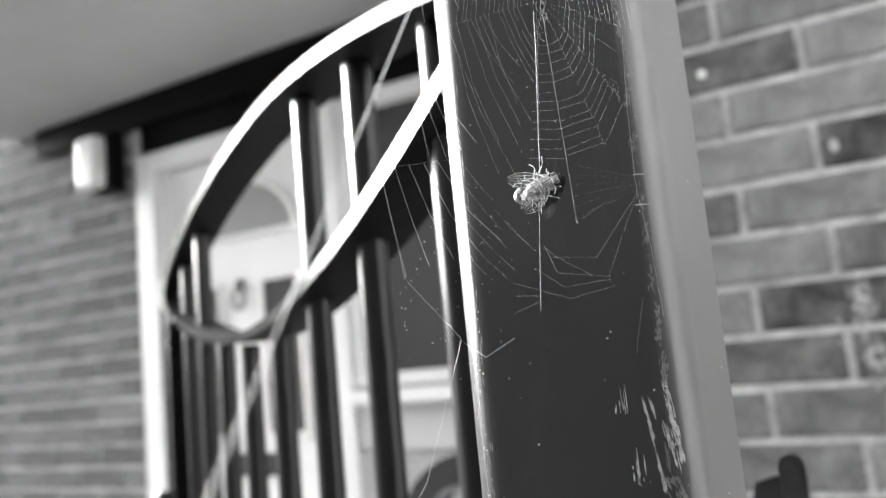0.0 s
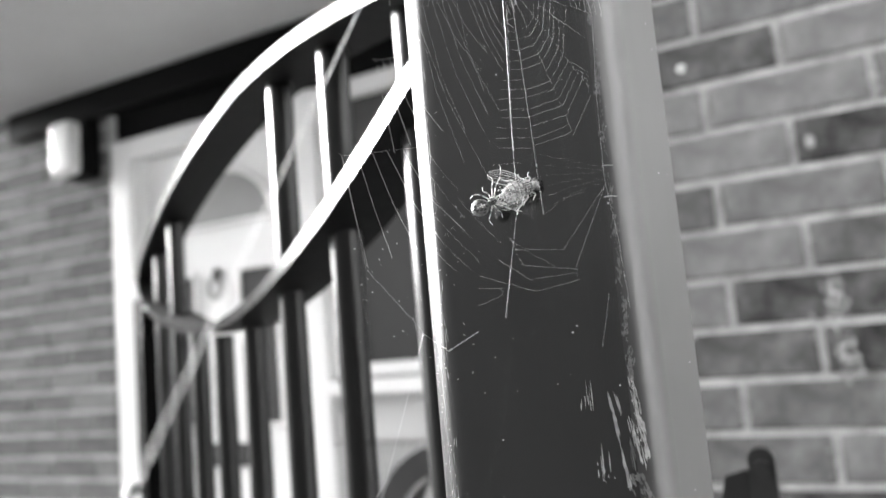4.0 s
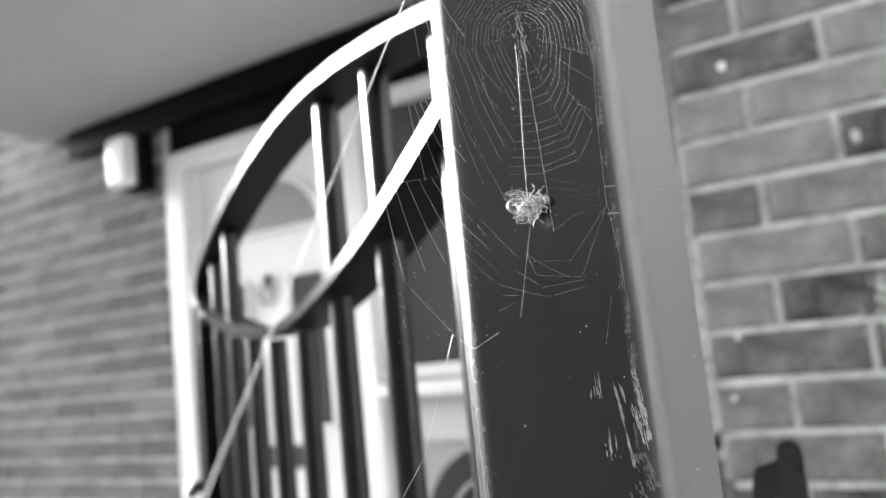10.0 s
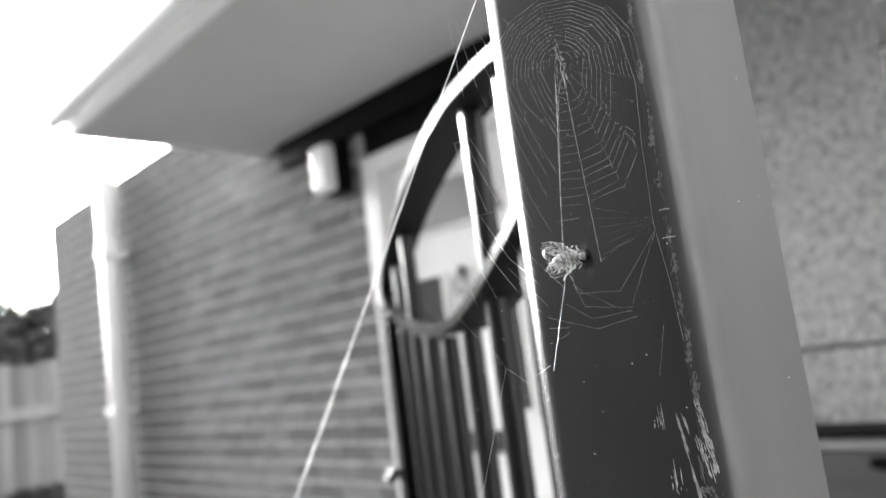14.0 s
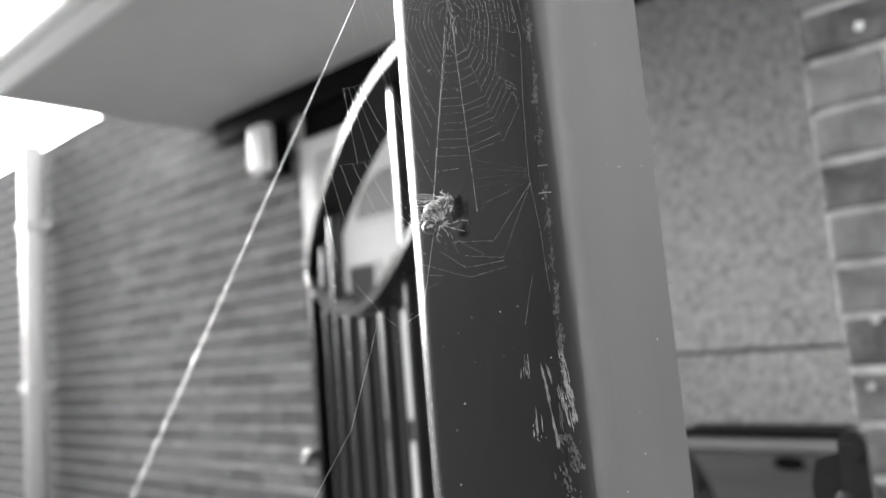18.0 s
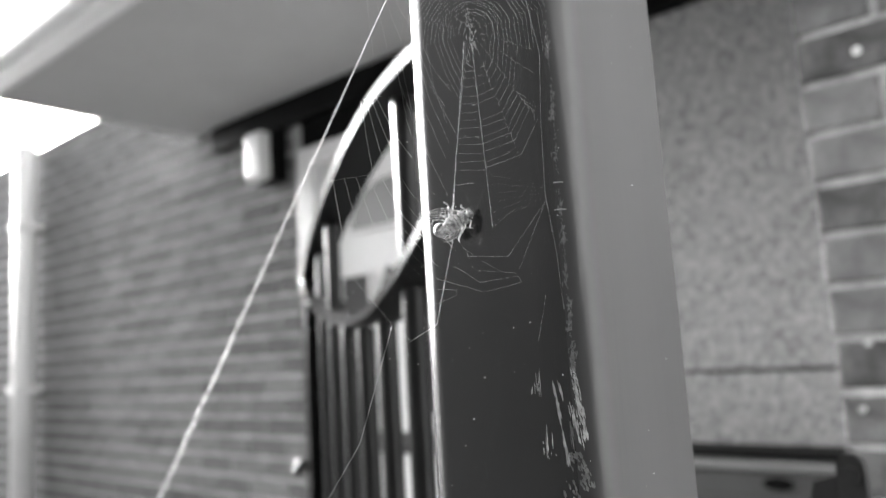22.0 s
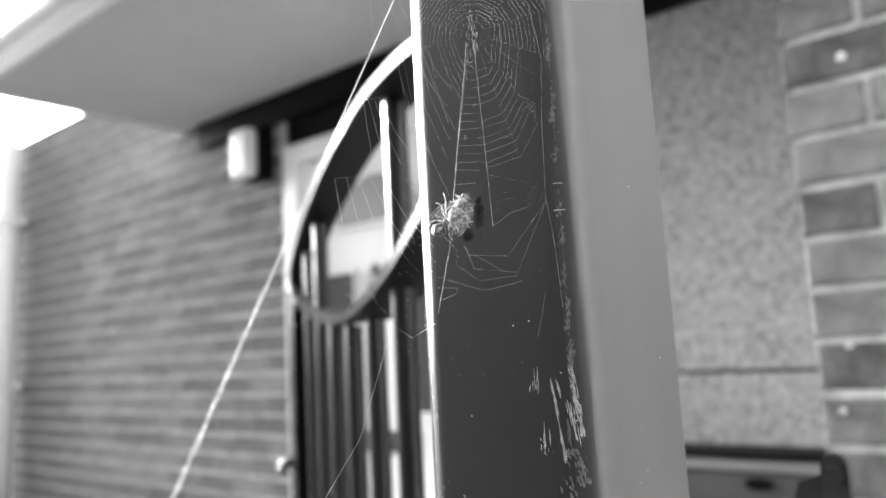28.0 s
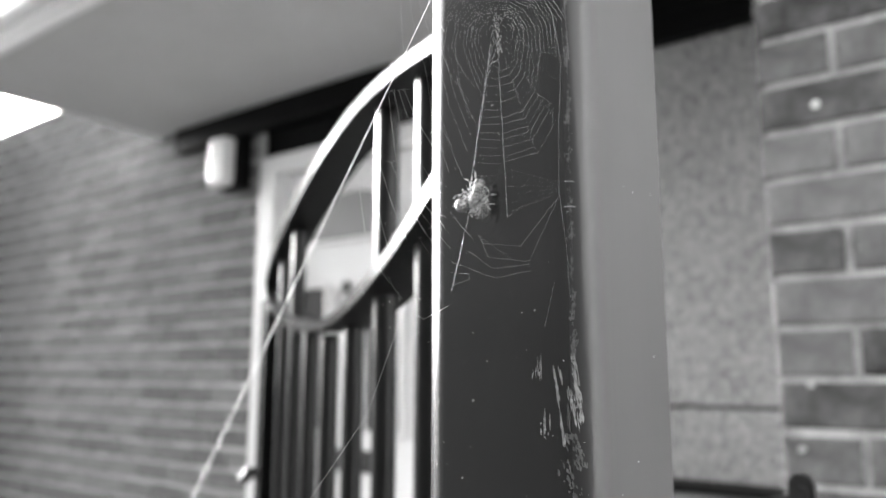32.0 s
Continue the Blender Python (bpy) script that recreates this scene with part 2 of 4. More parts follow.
ground = tagged(part("ground", box(-40, 40, -40, 40, -0.2, 0), M_GROUND), "dark tarmac ground in front of the house", "ground", kind="structure")
# unseen pale slab, added to bounce light onto the porch wall
tagged(part("bounce_slab", box(-2.6, 0.9, -0.75, YW - 0.002, -0.02, 0.004), M_SLAB), "pale unseen slab added to throw light up under the porch", "pavement", kind="structure")

# brick walls: backing sheets of mortar with the bricks proud of them
wall_right = tagged(part("wall_right", box(0.004, 0.58, 0.006, 0.62, 0, 3.2), M_MORTAR), "brick wall with pale flush mortar joints beside the porch", "brick wall", kind="structure")
wall_front = tagged(part("wall_front", box(-5.5, -1.885, YW + 0.006, YW + 0.3, 0, 2.67), M_MORTAR_L), "long brick house front with weathered mortar", "brick wall", kind="structure")
wall_back_upper = tagged(part("wall_upper", box(-1.885, 0.004, YW + 0.02, YW + 0.3, 2.14, 3.0), M_BEAM), "black-painted lintel wall above the door", "wall", kind="structure")

# porch canopy
canopy = thing("porch_canopy", "flat porch canopy with a plain painted soffit", "canopy", kind="structure")
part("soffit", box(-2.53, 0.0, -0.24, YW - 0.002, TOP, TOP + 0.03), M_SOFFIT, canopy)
part("fascia", box(-2.56, 0.02, -0.262, -0.242, TOP - 0.012, TOP + 0.16, 0.002), M_WHITE, canopy, "white fascia board")
part("end_fascia", box(-2.552, -2.532, -0.24, YW, TOP - 0.004, TOP + 0.16, 0.002), M_WHITE, canopy)
part("roof_felt", box(-2.55, 0.0, -0.24, YW + 0.3, TOP + 0.16, TOP + 0.18), M_BEAM, canopy)
part("gutter", tube([(-2.56, -0.30, TOP + 0.05), (0.02, -0.30, TOP + 0.05)], 0.032, 12), M_WHITE, canopy, "white half-round gutter")
tagged(part("beam", box(-2.40, -0.002, YW - 0.035, YW + 0.02, 2.245, TOP - 0.002, 0.004), M_BEAM), "black timber beam under the canopy", "beam", kind="structure")
tagged(part("trim", box(-0.635, -0.002, YW - 0.03, YW + 0.02, 2.175, 2.243, 0.003), M_BEAM), "black timber trim above the rendered panel", "trim", kind="structure")

# white door and its frame
door = thing("door_1", "white panelled front door with an arched fanlight", "door", (-1.45, YW + 0.05, 0), kind="structure")
DX, DY = 1.45, -(YW + 0.05)


def dpart(name, x0, x1, z0, z1, y0, y1, m, parent, bevel=0.004, label=""):
    ob = part(name, box(x0 + DX, x1 + DX, y0 + DY, y1 + DY, z0, z1, bevel), m, parent, label)
    return ob


frame_ob = thing("door_frame", "white door frame", "")
frame_ob.parent = door
dpart("jamb", -1.885, -1.80, 0, 2.14, YW - 0.01, YW + 0.11, M_WHITE, frame_ob, 0.006)
dpart("jamb", -1.095, -1.034, 0, 2.14, YW - 0.01, YW + 0.11, M_WHITE, frame_ob, 0.006)
dpart("head", -1.80, -1.095, 2.075, 2.14, YW - 0.01, YW + 0.11, M_WHITE, frame_ob, 0.006)
dpart("stop", -1.80, -1.782, 0.03, 2.075, YW + 0.022, YW + 0.11, M_WHITE, frame_ob, 0.003)
dpart("stop", -1.113, -1.095, 0.03, 2.075, YW + 0.022, YW + 0.11, M_WHITE, frame_ob, 0.003)
dpart("threshold", -1.80, -1.095, 0, 0.03, YW - 0.01, YW + 0.11, M_GALV, frame_ob, 0.004, "dull metal threshold")
leaf = dpart("door_leaf", -1.782, -1.113, 0.032, 2.07, YW + 0.045, YW + 0.09, M_DOOR, door, 0.003)
fan = arc(0.0, 1.80, 0.213, 0.176, 0, 180, 24)
part("fanlight", prism(fan, lambda x, z: (x, YW + 0.037 + DY, z), (0, 0.006, 0)), M_FROST, leaf, "grey frosted arched pane")
rim = bmesh.new()
for i, (a, b) in enumerate(zip(fan, fan[1:] + fan[:1])):
    tube([(a[0], YW + 0.038 + DY, a[1]), (b[0], YW + 0.038 + DY, b[1])], 0.009, 6, rim)
part("fanlight_moulding", rim, M_DOOR, leaf)
for x0, x1, z0, z1 in ((-1.715, -1.567, 1.172, 1.652), (-1.386, -1.238, 1.172, 1.652), (-1.715, -1.567, 0.25, 0.92), (-1.386, -1.238, 0.25, 0.92)):
    m = M_GLASS if z1 > 1 else M_DOOR
    pane = dpart("panel", x0, x1, z0, z1, YW + 0.036, YW + 0.046, m, leaf, 0.002, "dark glazed panel" if z1 > 1 else "")
    mould = bmesh.new()
    for a, b in (((x0, z0), (x1, z0)), ((x1, z0), (x1, z1)), ((x1, z1), (x0, z1)), ((x0, z1), (x0, z0))):
        tube([(a[0] + DX, YW + 0.036 + DY, a[1]), (b[0] + DX, YW + 0.036 + DY, b[1])], 0.008, 6, mould)
    part("moulding", mould, M_DOOR, leaf)
knock = bmesh.new()
ring = [(-0.027 + 0.024 * math.cos(a), YW + 0.028 + DY, 1.60 + 0.032 * math.sin(a)) for a in [2 * math.pi * i / 16 for i in range(17)]]
tube(ring, 0.005, 6, knock)
blob((-0.027, YW + 0.036 + DY, 1.645), (0.017, 0.012, 0.02), None, 0, 0, 10, 8, knock)
part("knocker", knock, M_GALV, leaf, "dark ring door knocker", True)
part("letter_plate", box(-0.13, 0.13, YW + 0.034 + DY, YW + 0.046 + DY, 1.05, 1.12, 0.004), M_GALV, leaf, "dull metal letter plate")

# window beside the door
win = thing("window_1", "white-framed window with dark glass beside the door", "window", (-0.72, YW + 0.03, 1.25), kind="structure")
WX, WY, WZ = 0.72, -(YW + 0.03), -1.25


def wpart(name, x0, x1, z0, z1, y0, y1, m, parent, bevel=0.004, label=""):
    return part(name, box(x0 + WX, x1 + WX, y0 + WY, y1 + WY, z0 + WZ, z1 + WZ, bevel), m, parent, label)


wf = thing("window_frame", "", "")
wf.parent = win
wpart("frame_side", -1.032, -0.992, 1.33, 2.14, YW, YW + 0.07, M_WHITE, wf)
wpart("frame_side", -0.675, -0.637, 1.33, 2.14, YW, YW + 0.07, M_WHITE, wf)
wpart("frame_head", -0.992, -0.675, 2.09, 2.14, YW, YW + 0.07, M_WHITE, wf)
wpart("frame_bottom", -1.032, -0.637, 1.295, 1.33, YW - 0.004, YW + 0.07, M_WHITE, wf)
wpart("pane", -0.992, -0.675, 1.33, 2.09, YW + 0.034, YW + 0.042, M_GLASS, win, 0)
# solid strip; the gap's shade is put into its dark colour
wpart("gap_strip", -1.030, -0.637, 1.289, 1.294, YW - 0.012, YW + 0.07, M_BIN, win, 0, "dark strip that colours in the gap under the frame")
wpart("window_sill", -1.032, -0.635, 1.25, 1.288, YW - 0.05, YW + 0.07, M_WHITE, win, 0.006)
board = tagged(part("wall_board", box(-1.032, -0.637, YW + 0.0, YW + 0.08, 1.122, 1.25), M_BOARD), "pale painted board under the window sill", "wall panel", kind="structure")
tagged(part("wall_board", box(-1.032, -0.637, YW - 0.012, YW + 0.08, 0, 1.116, 0.003), M_PANEL), "pale rendered plinth below the window", "wall panel", kind="structure")

# rendered panel between the window and the brick pier, in two lifts with a joint
panel = thing("wall_panel", "pale rendered porch wall with one horizontal joint", "wall", kind="structure")
part("upper_lift", box(-0.635, 0.003, YW, YW + 0.08, 1.288, 2.174, 0.002), M_PANEL, panel)
part("lower_lift", box(-0.635, 0.003, YW, YW + 0.08, 0, 1.278, 0.002), M_PANEL, panel)
part("joint_filler", box(-0.635, 0.003, YW + 0.006, YW + 0.08, 1.2785, 1.2875), M_BIN, panel)

# wall lantern, downpipe, fence
lamp = thing("wall_light", "white box-shaped wall light beside the door", "wall light", (-2.06, YW, 2.15))
part("shade", box(-0.018, 0.088, -0.105, -0.03, -0.105, 0.078, 0.018), M_WHITE, lamp, "white rounded cover")
# the cover's shaded right side, put in as a black plate
part("shaded_side", box(0.0, 0.115, -0.06, 0.0, -0.115, 0.09, 0.004), M_BEAM, lamp, "black plate drawing the shaded right side of the cover")
pipe = thing("downpipe", "white plastic downpipe on the brick wall", "downpipe", (-4.19, YW - 0.085, 0))
part("pipe", tube([(0, 0, 0.02), (0, 0, 2.66)], 0.056, 24), M_WHITE, pipe, "", True)
for z in (0.4, 1.3, 2.2):
    part("bracket", box(-0.062, 0.062, -0.062, 0.082, z - 0.02, z + 0.02, 0.006), M_WHITE, pipe)
fence = thing("fence", "weathered close-boarded garden fence with a broad rail", "fence", (-9.0, 1.9, 0))
rng = random.Random(17)
for i in range(25):
    y = -1.7 + i * 0.135
    part("board", box(-0.022 + 0.014 * (i % 2), -0.004 + 0.014 * (i % 2), y, y + 0.145, 0.05, 1.88 + rng.uniform(-0.03, 0.03)), M_FENCE, fence)
for z, h in ((0.42, 0.09), (1.27, 0.13)):
    part("rail", box(0.012, 0.06, -1.7, 1.68, z, z + h, 0.004), M_FENCE, fence)
for y in (-1.65, 0.0, 1.6):
    part("post", box(-0.13, -0.03, y - 0.05, y + 0.05, 0, 1.93, 0.004), M_FENCE, fence)


def shrub(label, at, height, spread, seed, leaves, low):
    """Bent stems and a ragged crown of single leaves."""
    rng = random.Random(seed)
    ob = thing("shrub", label, "shrub", at)
    tips = []
    for k in range(7):
        a, r = k * 0.9 + rng.uniform(-0.3, 0.3), spread * rng.uniform(0.3, 0.8)
        top = Vector((0.6 * r * math.cos(a), r * math.sin(a), height * rng.uniform(0.62, 0.93)))
        part("stem", tube([(0.02 * math.cos(a), 0.02 * math.sin(a), 0), tuple(top * 0.5 + Vector((0, 0, 0.1 * height))), tuple(top)], 0.02, 6, None, 0.006), M_FENCE, ob, "", True)
        tips += [top, top * 0.82 + Vector((0, 0.12 * spread, 0.05))]
    bm = bmesh.new()
    for _ in range(leaves):
        c = rng.choice(tips) + Vector((rng.gauss(0, 0.16), rng.gauss(0, 0.24), rng.gauss(0, 0.19))) * spread
        if not low < c.z < height * 1.03:
            continue
        u = Vector((rng.gauss(0, 1), rng.gauss(0, 1), rng.gauss(0, 0.6))).normalized() * rng.uniform(0.045, 0.07)
        w = u.cross(Vector((rng.gauss(0, 1), rng.gauss(0, 1), rng.gauss(0, 1)))).normalized() * 0.034
        bm.faces.new([bm.verts.new(c + p) for p in (-u, w - u * 0.2, u, -w - u * 0.2)])
    tagged(part("crown", bm, M_LEAF, ob, "dull green leaves"), kind="stuff")


shrub("rounded leafy shrub rising behind the garden fence", (-9.75, 1.45, 0), 2.72, 0.75, 51, 7500, 1.3)
shrub("low dark plants at the foot of the fence", (-8.75, 1.35, 0), 0.52, 0.6, 52, 1500, 0.02)

# plain unseen walls behind the viewer, added to shape light and reflections
# pale wall added as a reflector for the post's corner and side
tagged(part("wall_reflect", box(1.05, 1.25, -1.13, -0.42, 0, 2.6), M_PALE), "plain pale unseen wall added to brighten the corner of the post", "wall", kind="structure")
# added to block low sky and to show dark in the post's gloss
tagged(part("wall_sky_block", box(-9, 13.0, -5.2, -5.0, 0, 4.6), M_SKY_BLOCK), "plain grey unseen wall added to block low sky", "wall", kind="structure")
# added so that the lower part of the post reflects something dark
tagged(part("wall_low_dark", box(-9, 11.0, -4.7, -4.5, 0, 1.7), M_LOW), "plain dark low unseen wall added to darken the lower reflections on the post", "wall", kind="structure")
# added beyond a gap of sky that glints on the post's corner
tagged(part("wall_past_gap", box(20, 30, -5.2, -5.0, 0, 3.0), M_FAR), "plain pale unseen wall added past the sky gap reflected in the post", "wall", kind="structure")

# wheel and bins standing in the porch
tyre = thing("arched_hood", "rounded black plastic arch standing beside the storage box", "hood", (-0.50, 0.22, 0))
hood = arc(0, 0.995, 0.17, 0.17, 0, 180, 24) + [(-0.17, 0.0), (-0.105, 0.0)] + arc(0, 0.995, 0.105, 0.105, 180, 0, 20) + [(0.105, 0.0), (0.17, 0.0)]
part("hood", prism(hood, lambda x, z: (x, -0.03, z), (0, 0.07, 0)), M_RUBBER, tyre)
part("rim", tube([(x, -0.031, z) for x, z in arc(0, 0.995, 0.107, 0.107, 0, 180, 20)], 0.006, 6), M_BIN, tyre, "", True)
store = thing("storage_box", "dark storage box with a paler lid against the porch wall", "storage box", (-0.24, 0.50, 0))
part("body", box(-0.235, 0.225, -0.056, 0.066, 0.0, 1.082, 0.006), M_BIN, store)
part("lid", box(-0.238, 0.235, -0.064, 0.068, 1.085, 1.108, 0.006), M_BINLID, store, "paler grey lid")
part("lid_edge", box(-0.238, 0.235, -0.070, 0.066, 1.110, 1.121, 0.003), M_BEAM, store, "dark lid edge")
for z, y in ((1.028, -0.059), (0.985, -0.058)):
    part("rib", box(-0.232, 0.222, y, -0.055, z - 0.006, z + 0.006, 0.002), M_BIN, store, "raised moulded rib")
part("finger_hole", prism(arc(-0.006, 1.060, 0.030, 0.013, 0, 360, 24)[:-1], lambda x, z: (x, -0.0605, z), (0, -0.003, 0)), M_BEAM, store, "black finger hole")

# ---- gate: a flat-bar loop on round bars, standing ajar behind the post ----
GATE_AT, GATE_TURN = (-0.0224, -0.8704, 0.1368), math.degrees(math.atan2(-0.54439, 0.83883))
gate = thing("garden_gate", "black wrought-iron garden gate with a looped flat-bar top", "gate")
gate.matrix_world = pose(*GATE_AT, 0, 0, GATE_TURN) @ Matrix.Scale(0.9, 4)
# gate space: x along the gate, y from its face to its back, z up
def bezier(p0, c1, c2, p3, s):
    a, b, c, d = (1 - s) ** 3, 3 * (1 - s) ** 2 * s, 3 * (1 - s) * s * s, s ** 3
    return a * p0[0] + b * c1[0] + c * c2[0] + d * p3[0], a * p0[1] + b * c1[1] + c * c2[1] + d * p3[1]


END, CROWN, TIP, BELLY = (-0.588, 1.477), (-0.12, 1.562), (0.235, 1.505), (-0.20, 1.3985)
LOOP = ((TIP, (0.12, 1.538), (0.0, 1.562), CROWN), (CROWN, (-0.33, 1.562), (-0.585, 1.512), END), (END, (-0.59, 1.45), (-0.38, 1.3985), BELLY), (BELLY, (-0.09, 1.3985), (0.06, 1.428), TIP))


def loop_curve(s):
    """The loop's line: round at the latch side, drawn to a long point at the hinge side."""
    s = (s % 1.0) * 4
    return bezier(*LOOP[int(s)], s - int(s))


flat = bmesh.new()
N = 96
ring_in, ring_out = [], []
for i in range(N):
    p, q = loop_curve(i / N), loop_curve((i + 0.5) / N)
    d = Vector((q[0] - p[0], q[1] - p[1])).normalized()
    nx, nz = d.y, -d.x
    ring_out.append((p[0] + nx * 0.004, p[1] + nz * 0.004))
    ring_in.append((p[0] - nx * 0.004, p[1] - nz * 0.004))
vo = [[flat.verts.new((x, y, z)) for x, z in ring_out] for y in (0.0, 0.040)]
vi = [[flat.verts.new((x, y, z)) for x, z in ring_in] for y in (0.0, 0.040)]
for i in range(N):
    j = (i + 1) % N
    flat.faces.new((vo[0][i], vo[0][j], vi[0][j], vi[0][i]))
    flat.faces.new((vo[1][j], vo[1][i], vi[1][i], vi[1][j]))
    flat.faces.new((vo[0][j], vo[0][i], vo[1][i], vo[1][j]))
    flat.faces.new((vi[0][i], vi[0][j], vi[1][j], vi[1][i]))
bmesh.ops.recalc_face_normals(flat, faces=flat.faces)
loop_ob = part("top_loop", flat, M_GATE, gate, "black flat-bar loop")
loop_ob.data.materials.append(M_BEAM)   # the broad faces are matt
for p in loop_ob.data.polygons:
    p.material_index = 0 if abs(p.normal.y) > 0.5 else 1


def loop_z(x, upper):
    """The height of the loop's upper or lower run at x."""
    run = [loop_curve(i / 800) for i in range(800)]
    run = run[:400] if upper else run[400:]
    return min(run, key=lambda p: abs(p[0] - x))[1]


for k in range(9):
    x = 0.145 - 0.0955 * k
    z1 = loop_z(x, k < 3 or k > 5) - 0.006 if x > -0.57 else 1.44
    part("bar", tube([(x, 0.02, 0.12), (x, 0.02, z1 - 0.003), (x, 0.02, z1)], 0.0088, 14), M_BARS, gate, "", True)
part("hinge_stile", box(0.228, 0.250, 0.005, 0.035, -0.152, 1.515, 0.002), M_GATE, gate)
part("latch_stile", box(-0.628, -0.572, 0.0, 0.045, -0.152, 1.465, 0.003), M_GATE, gate)
for z in (0.12, 0.75):
    part("rail", box(-0.64, 0.24, 0.0, 0.04, z - 0.004, z + 0.004, 0.001), M_GATE, gate)
lat = bmesh.new()
blob((-0.622, -0.006, 1.222), (0.009, 0.010, 0.008), None, 0, 0, 10, 8, lat)
blob((-0.640, -0.010, 1.212), (0.008, 0.009, 0.007), None, 0, 0, 10, 8, lat)
part("latch_knob", lat, M_GALV, gate, "dull latch knob", True)
for s, r in ((0.47, 0.0030), (0.485, 0.0022), (0.515, 0.0034), (0.53, 0.0024), (0.55, 0.0030), (0.59, 0.0022)):
    x, z = loop_curve(s)
    part("water_drop", blob((x, -0.0012, z - 0.001), (1.4 * r, 0.003, 1.4 * r), None, 0.2, s * 40, 8, 6), M_DROP, gate, "clinging water drop", True)

# ---- the post ----
PX0, PX1, PY0, PY1, PR, PL = 0.1635, 0.2080, -1.0625, -1.0165, 0.0105, 0.0085
post = thing("gate_post", "dark glossy painted square steel gate post with scuffed corner", "gate post", ((PX0 + PX1) / 2, (PY0 + PY1) / 2, 0))
hx, hy = (PX1 - PX0) / 2, (PY1 - PY0) / 2
ol = []
for cx, cy, a0, r in ((hx - 0.002, hy - 0.002, 0, 0.002), (-hx + PL, hy - PL, 90, PL), (-hx + PL, -hy + PL, 180, PL), (hx - PR, -hy + PR, 270, PR)):
    ol += arc(cx, cy, r, r, a0, a0 + 90, 12)
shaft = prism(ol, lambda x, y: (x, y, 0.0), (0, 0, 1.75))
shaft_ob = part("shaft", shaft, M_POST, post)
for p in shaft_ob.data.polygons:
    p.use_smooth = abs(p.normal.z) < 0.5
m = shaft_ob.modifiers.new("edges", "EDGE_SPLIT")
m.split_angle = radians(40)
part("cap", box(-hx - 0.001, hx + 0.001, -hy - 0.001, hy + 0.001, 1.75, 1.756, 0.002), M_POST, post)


def scuff(z0, z1, x0, x1, n, seed, slant=-0.12, width=0.00035, lift=0.00006):
    """Thin torn flakes of bare primer on the post's face."""
    rng = random.Random(seed)
    bm = bmesh.new()
    for _ in range(n):
        z, x = rng.uniform(z0, z1), rng.uniform(x0, x1)
        h, w = rng.uniform(0.0004, 0.0020) * rng.choice((1, 1, 2, 3)), rng.uniform(0.4, 1.3) * width
        on = []
        for s, ww in ((0, 0.2), (0.35, 1), (0.7, 0.8), (1, 0.1)):
            zz = z + h * s
            xx = x - slant * h * s + rng.uniform(-0.3, 0.3) * w
            on.append((xx - ww * w, xx + ww * w, zz))
        vs = [(bm.verts.new(face_point(a, zz, lift)), bm.verts.new(face_point(b, zz, lift))) for a, b, zz in on]
        for u, v in zip(vs, vs[1:]):
            bm.faces.new((u[0], u[1], v[1], v[0]))
    bmesh.ops.recalc_face_normals(bm, faces=bm.faces)
    return bm


def face_point(x, z, lift):
    """A point on the front of the post, round its near corner too; x in post space."""
    r = PR if x > 0 else PL
    cx = hx - r
    if x <= cx and x >= -cx:
        return (x, -hy - lift, z)
    a = min((abs(x) - cx) / r, 1.5)
    s = 1 if x > 0 else -1
    return (s * (cx + (r + lift) * math.sin(a)), -hy + r - (r + lift) * math.cos(a), z)


S = 0.0184   # the scuffed line, on the turn of the rounded corner
def stroke(x0, z0, x1, z1, n, jit, seed, width, h0=0.0008, h1=0.0035):
    """A torn scratch: slivers strewn along a line down the post."""
    rng = random.Random(seed)
    bm = bmesh.new()
    lean = (x1 - x0) / (z1 - z0)
    for _ in range(n):
        s = rng.random()
        x, z = x0 + (x1 - x0) * s + rng.gauss(0, jit), z0 + (z1 - z0) * s
        h, w = rng.uniform(h0, h1), width * rng.uniform(0.5, 1.4)
        vs = []
        for q, k in ((-0.5, 0.15), (-0.2, 1), (0.25, 0.8), (0.5, 0.1)):
            xx = x + lean * h * q + rng.uniform(-0.4, 0.4) * w
            vs.append((bm.verts.new(face_point(xx - k * w, z + h * q, 0.00006)), bm.verts.new(face_point(xx + k * w, z + h * q, 0.00006))))
        for u, v in zip(vs, vs[1:]):
            bm.faces.new((u[0], u[1], v[1], v[0]))
    bmesh.ops.recalc_face_normals(bm, faces=bm.faces)
    return bm


for args, m in (((0.0143, 1.3581, 0.0160, 1.3438, 44, 0.00014, 1, 0.00011), M_WORN), ((0.0151, 1.3594, 0.0158, 1.3560, 10, 0.0001, 2, 0.0001), M_WORN), ((0.0181, 1.3612, 0.0197, 1.3478, 115, 0.00036, 3, 0.00011, 0.0004, 0.0022), M_WORN),
                ((0.0174, 1.3540, 0.0183, 1.3472, 26, 0.0003, 4, 0.00009), M_WORN), ((0.0170, 1.3500, 0.0172, 1.3468, 12, 0.0002, 5, 0.00009), M_CHAFE), ((0.0175, 1.3455, 0.0196, 1.3385, 60, 0.0007, 6, 0.00022, 0.0004, 0.0014), M_CHAFE),
                ((0.0165, 1.3400, 0.0196, 1.3250, 50, 0.0009, 7, 0.00022, 0.0004, 0.0016), M_CHAFE)):
    tagged(part("scuff", stroke(*args), m, post, "bare scraped metal"), kind="stuff")
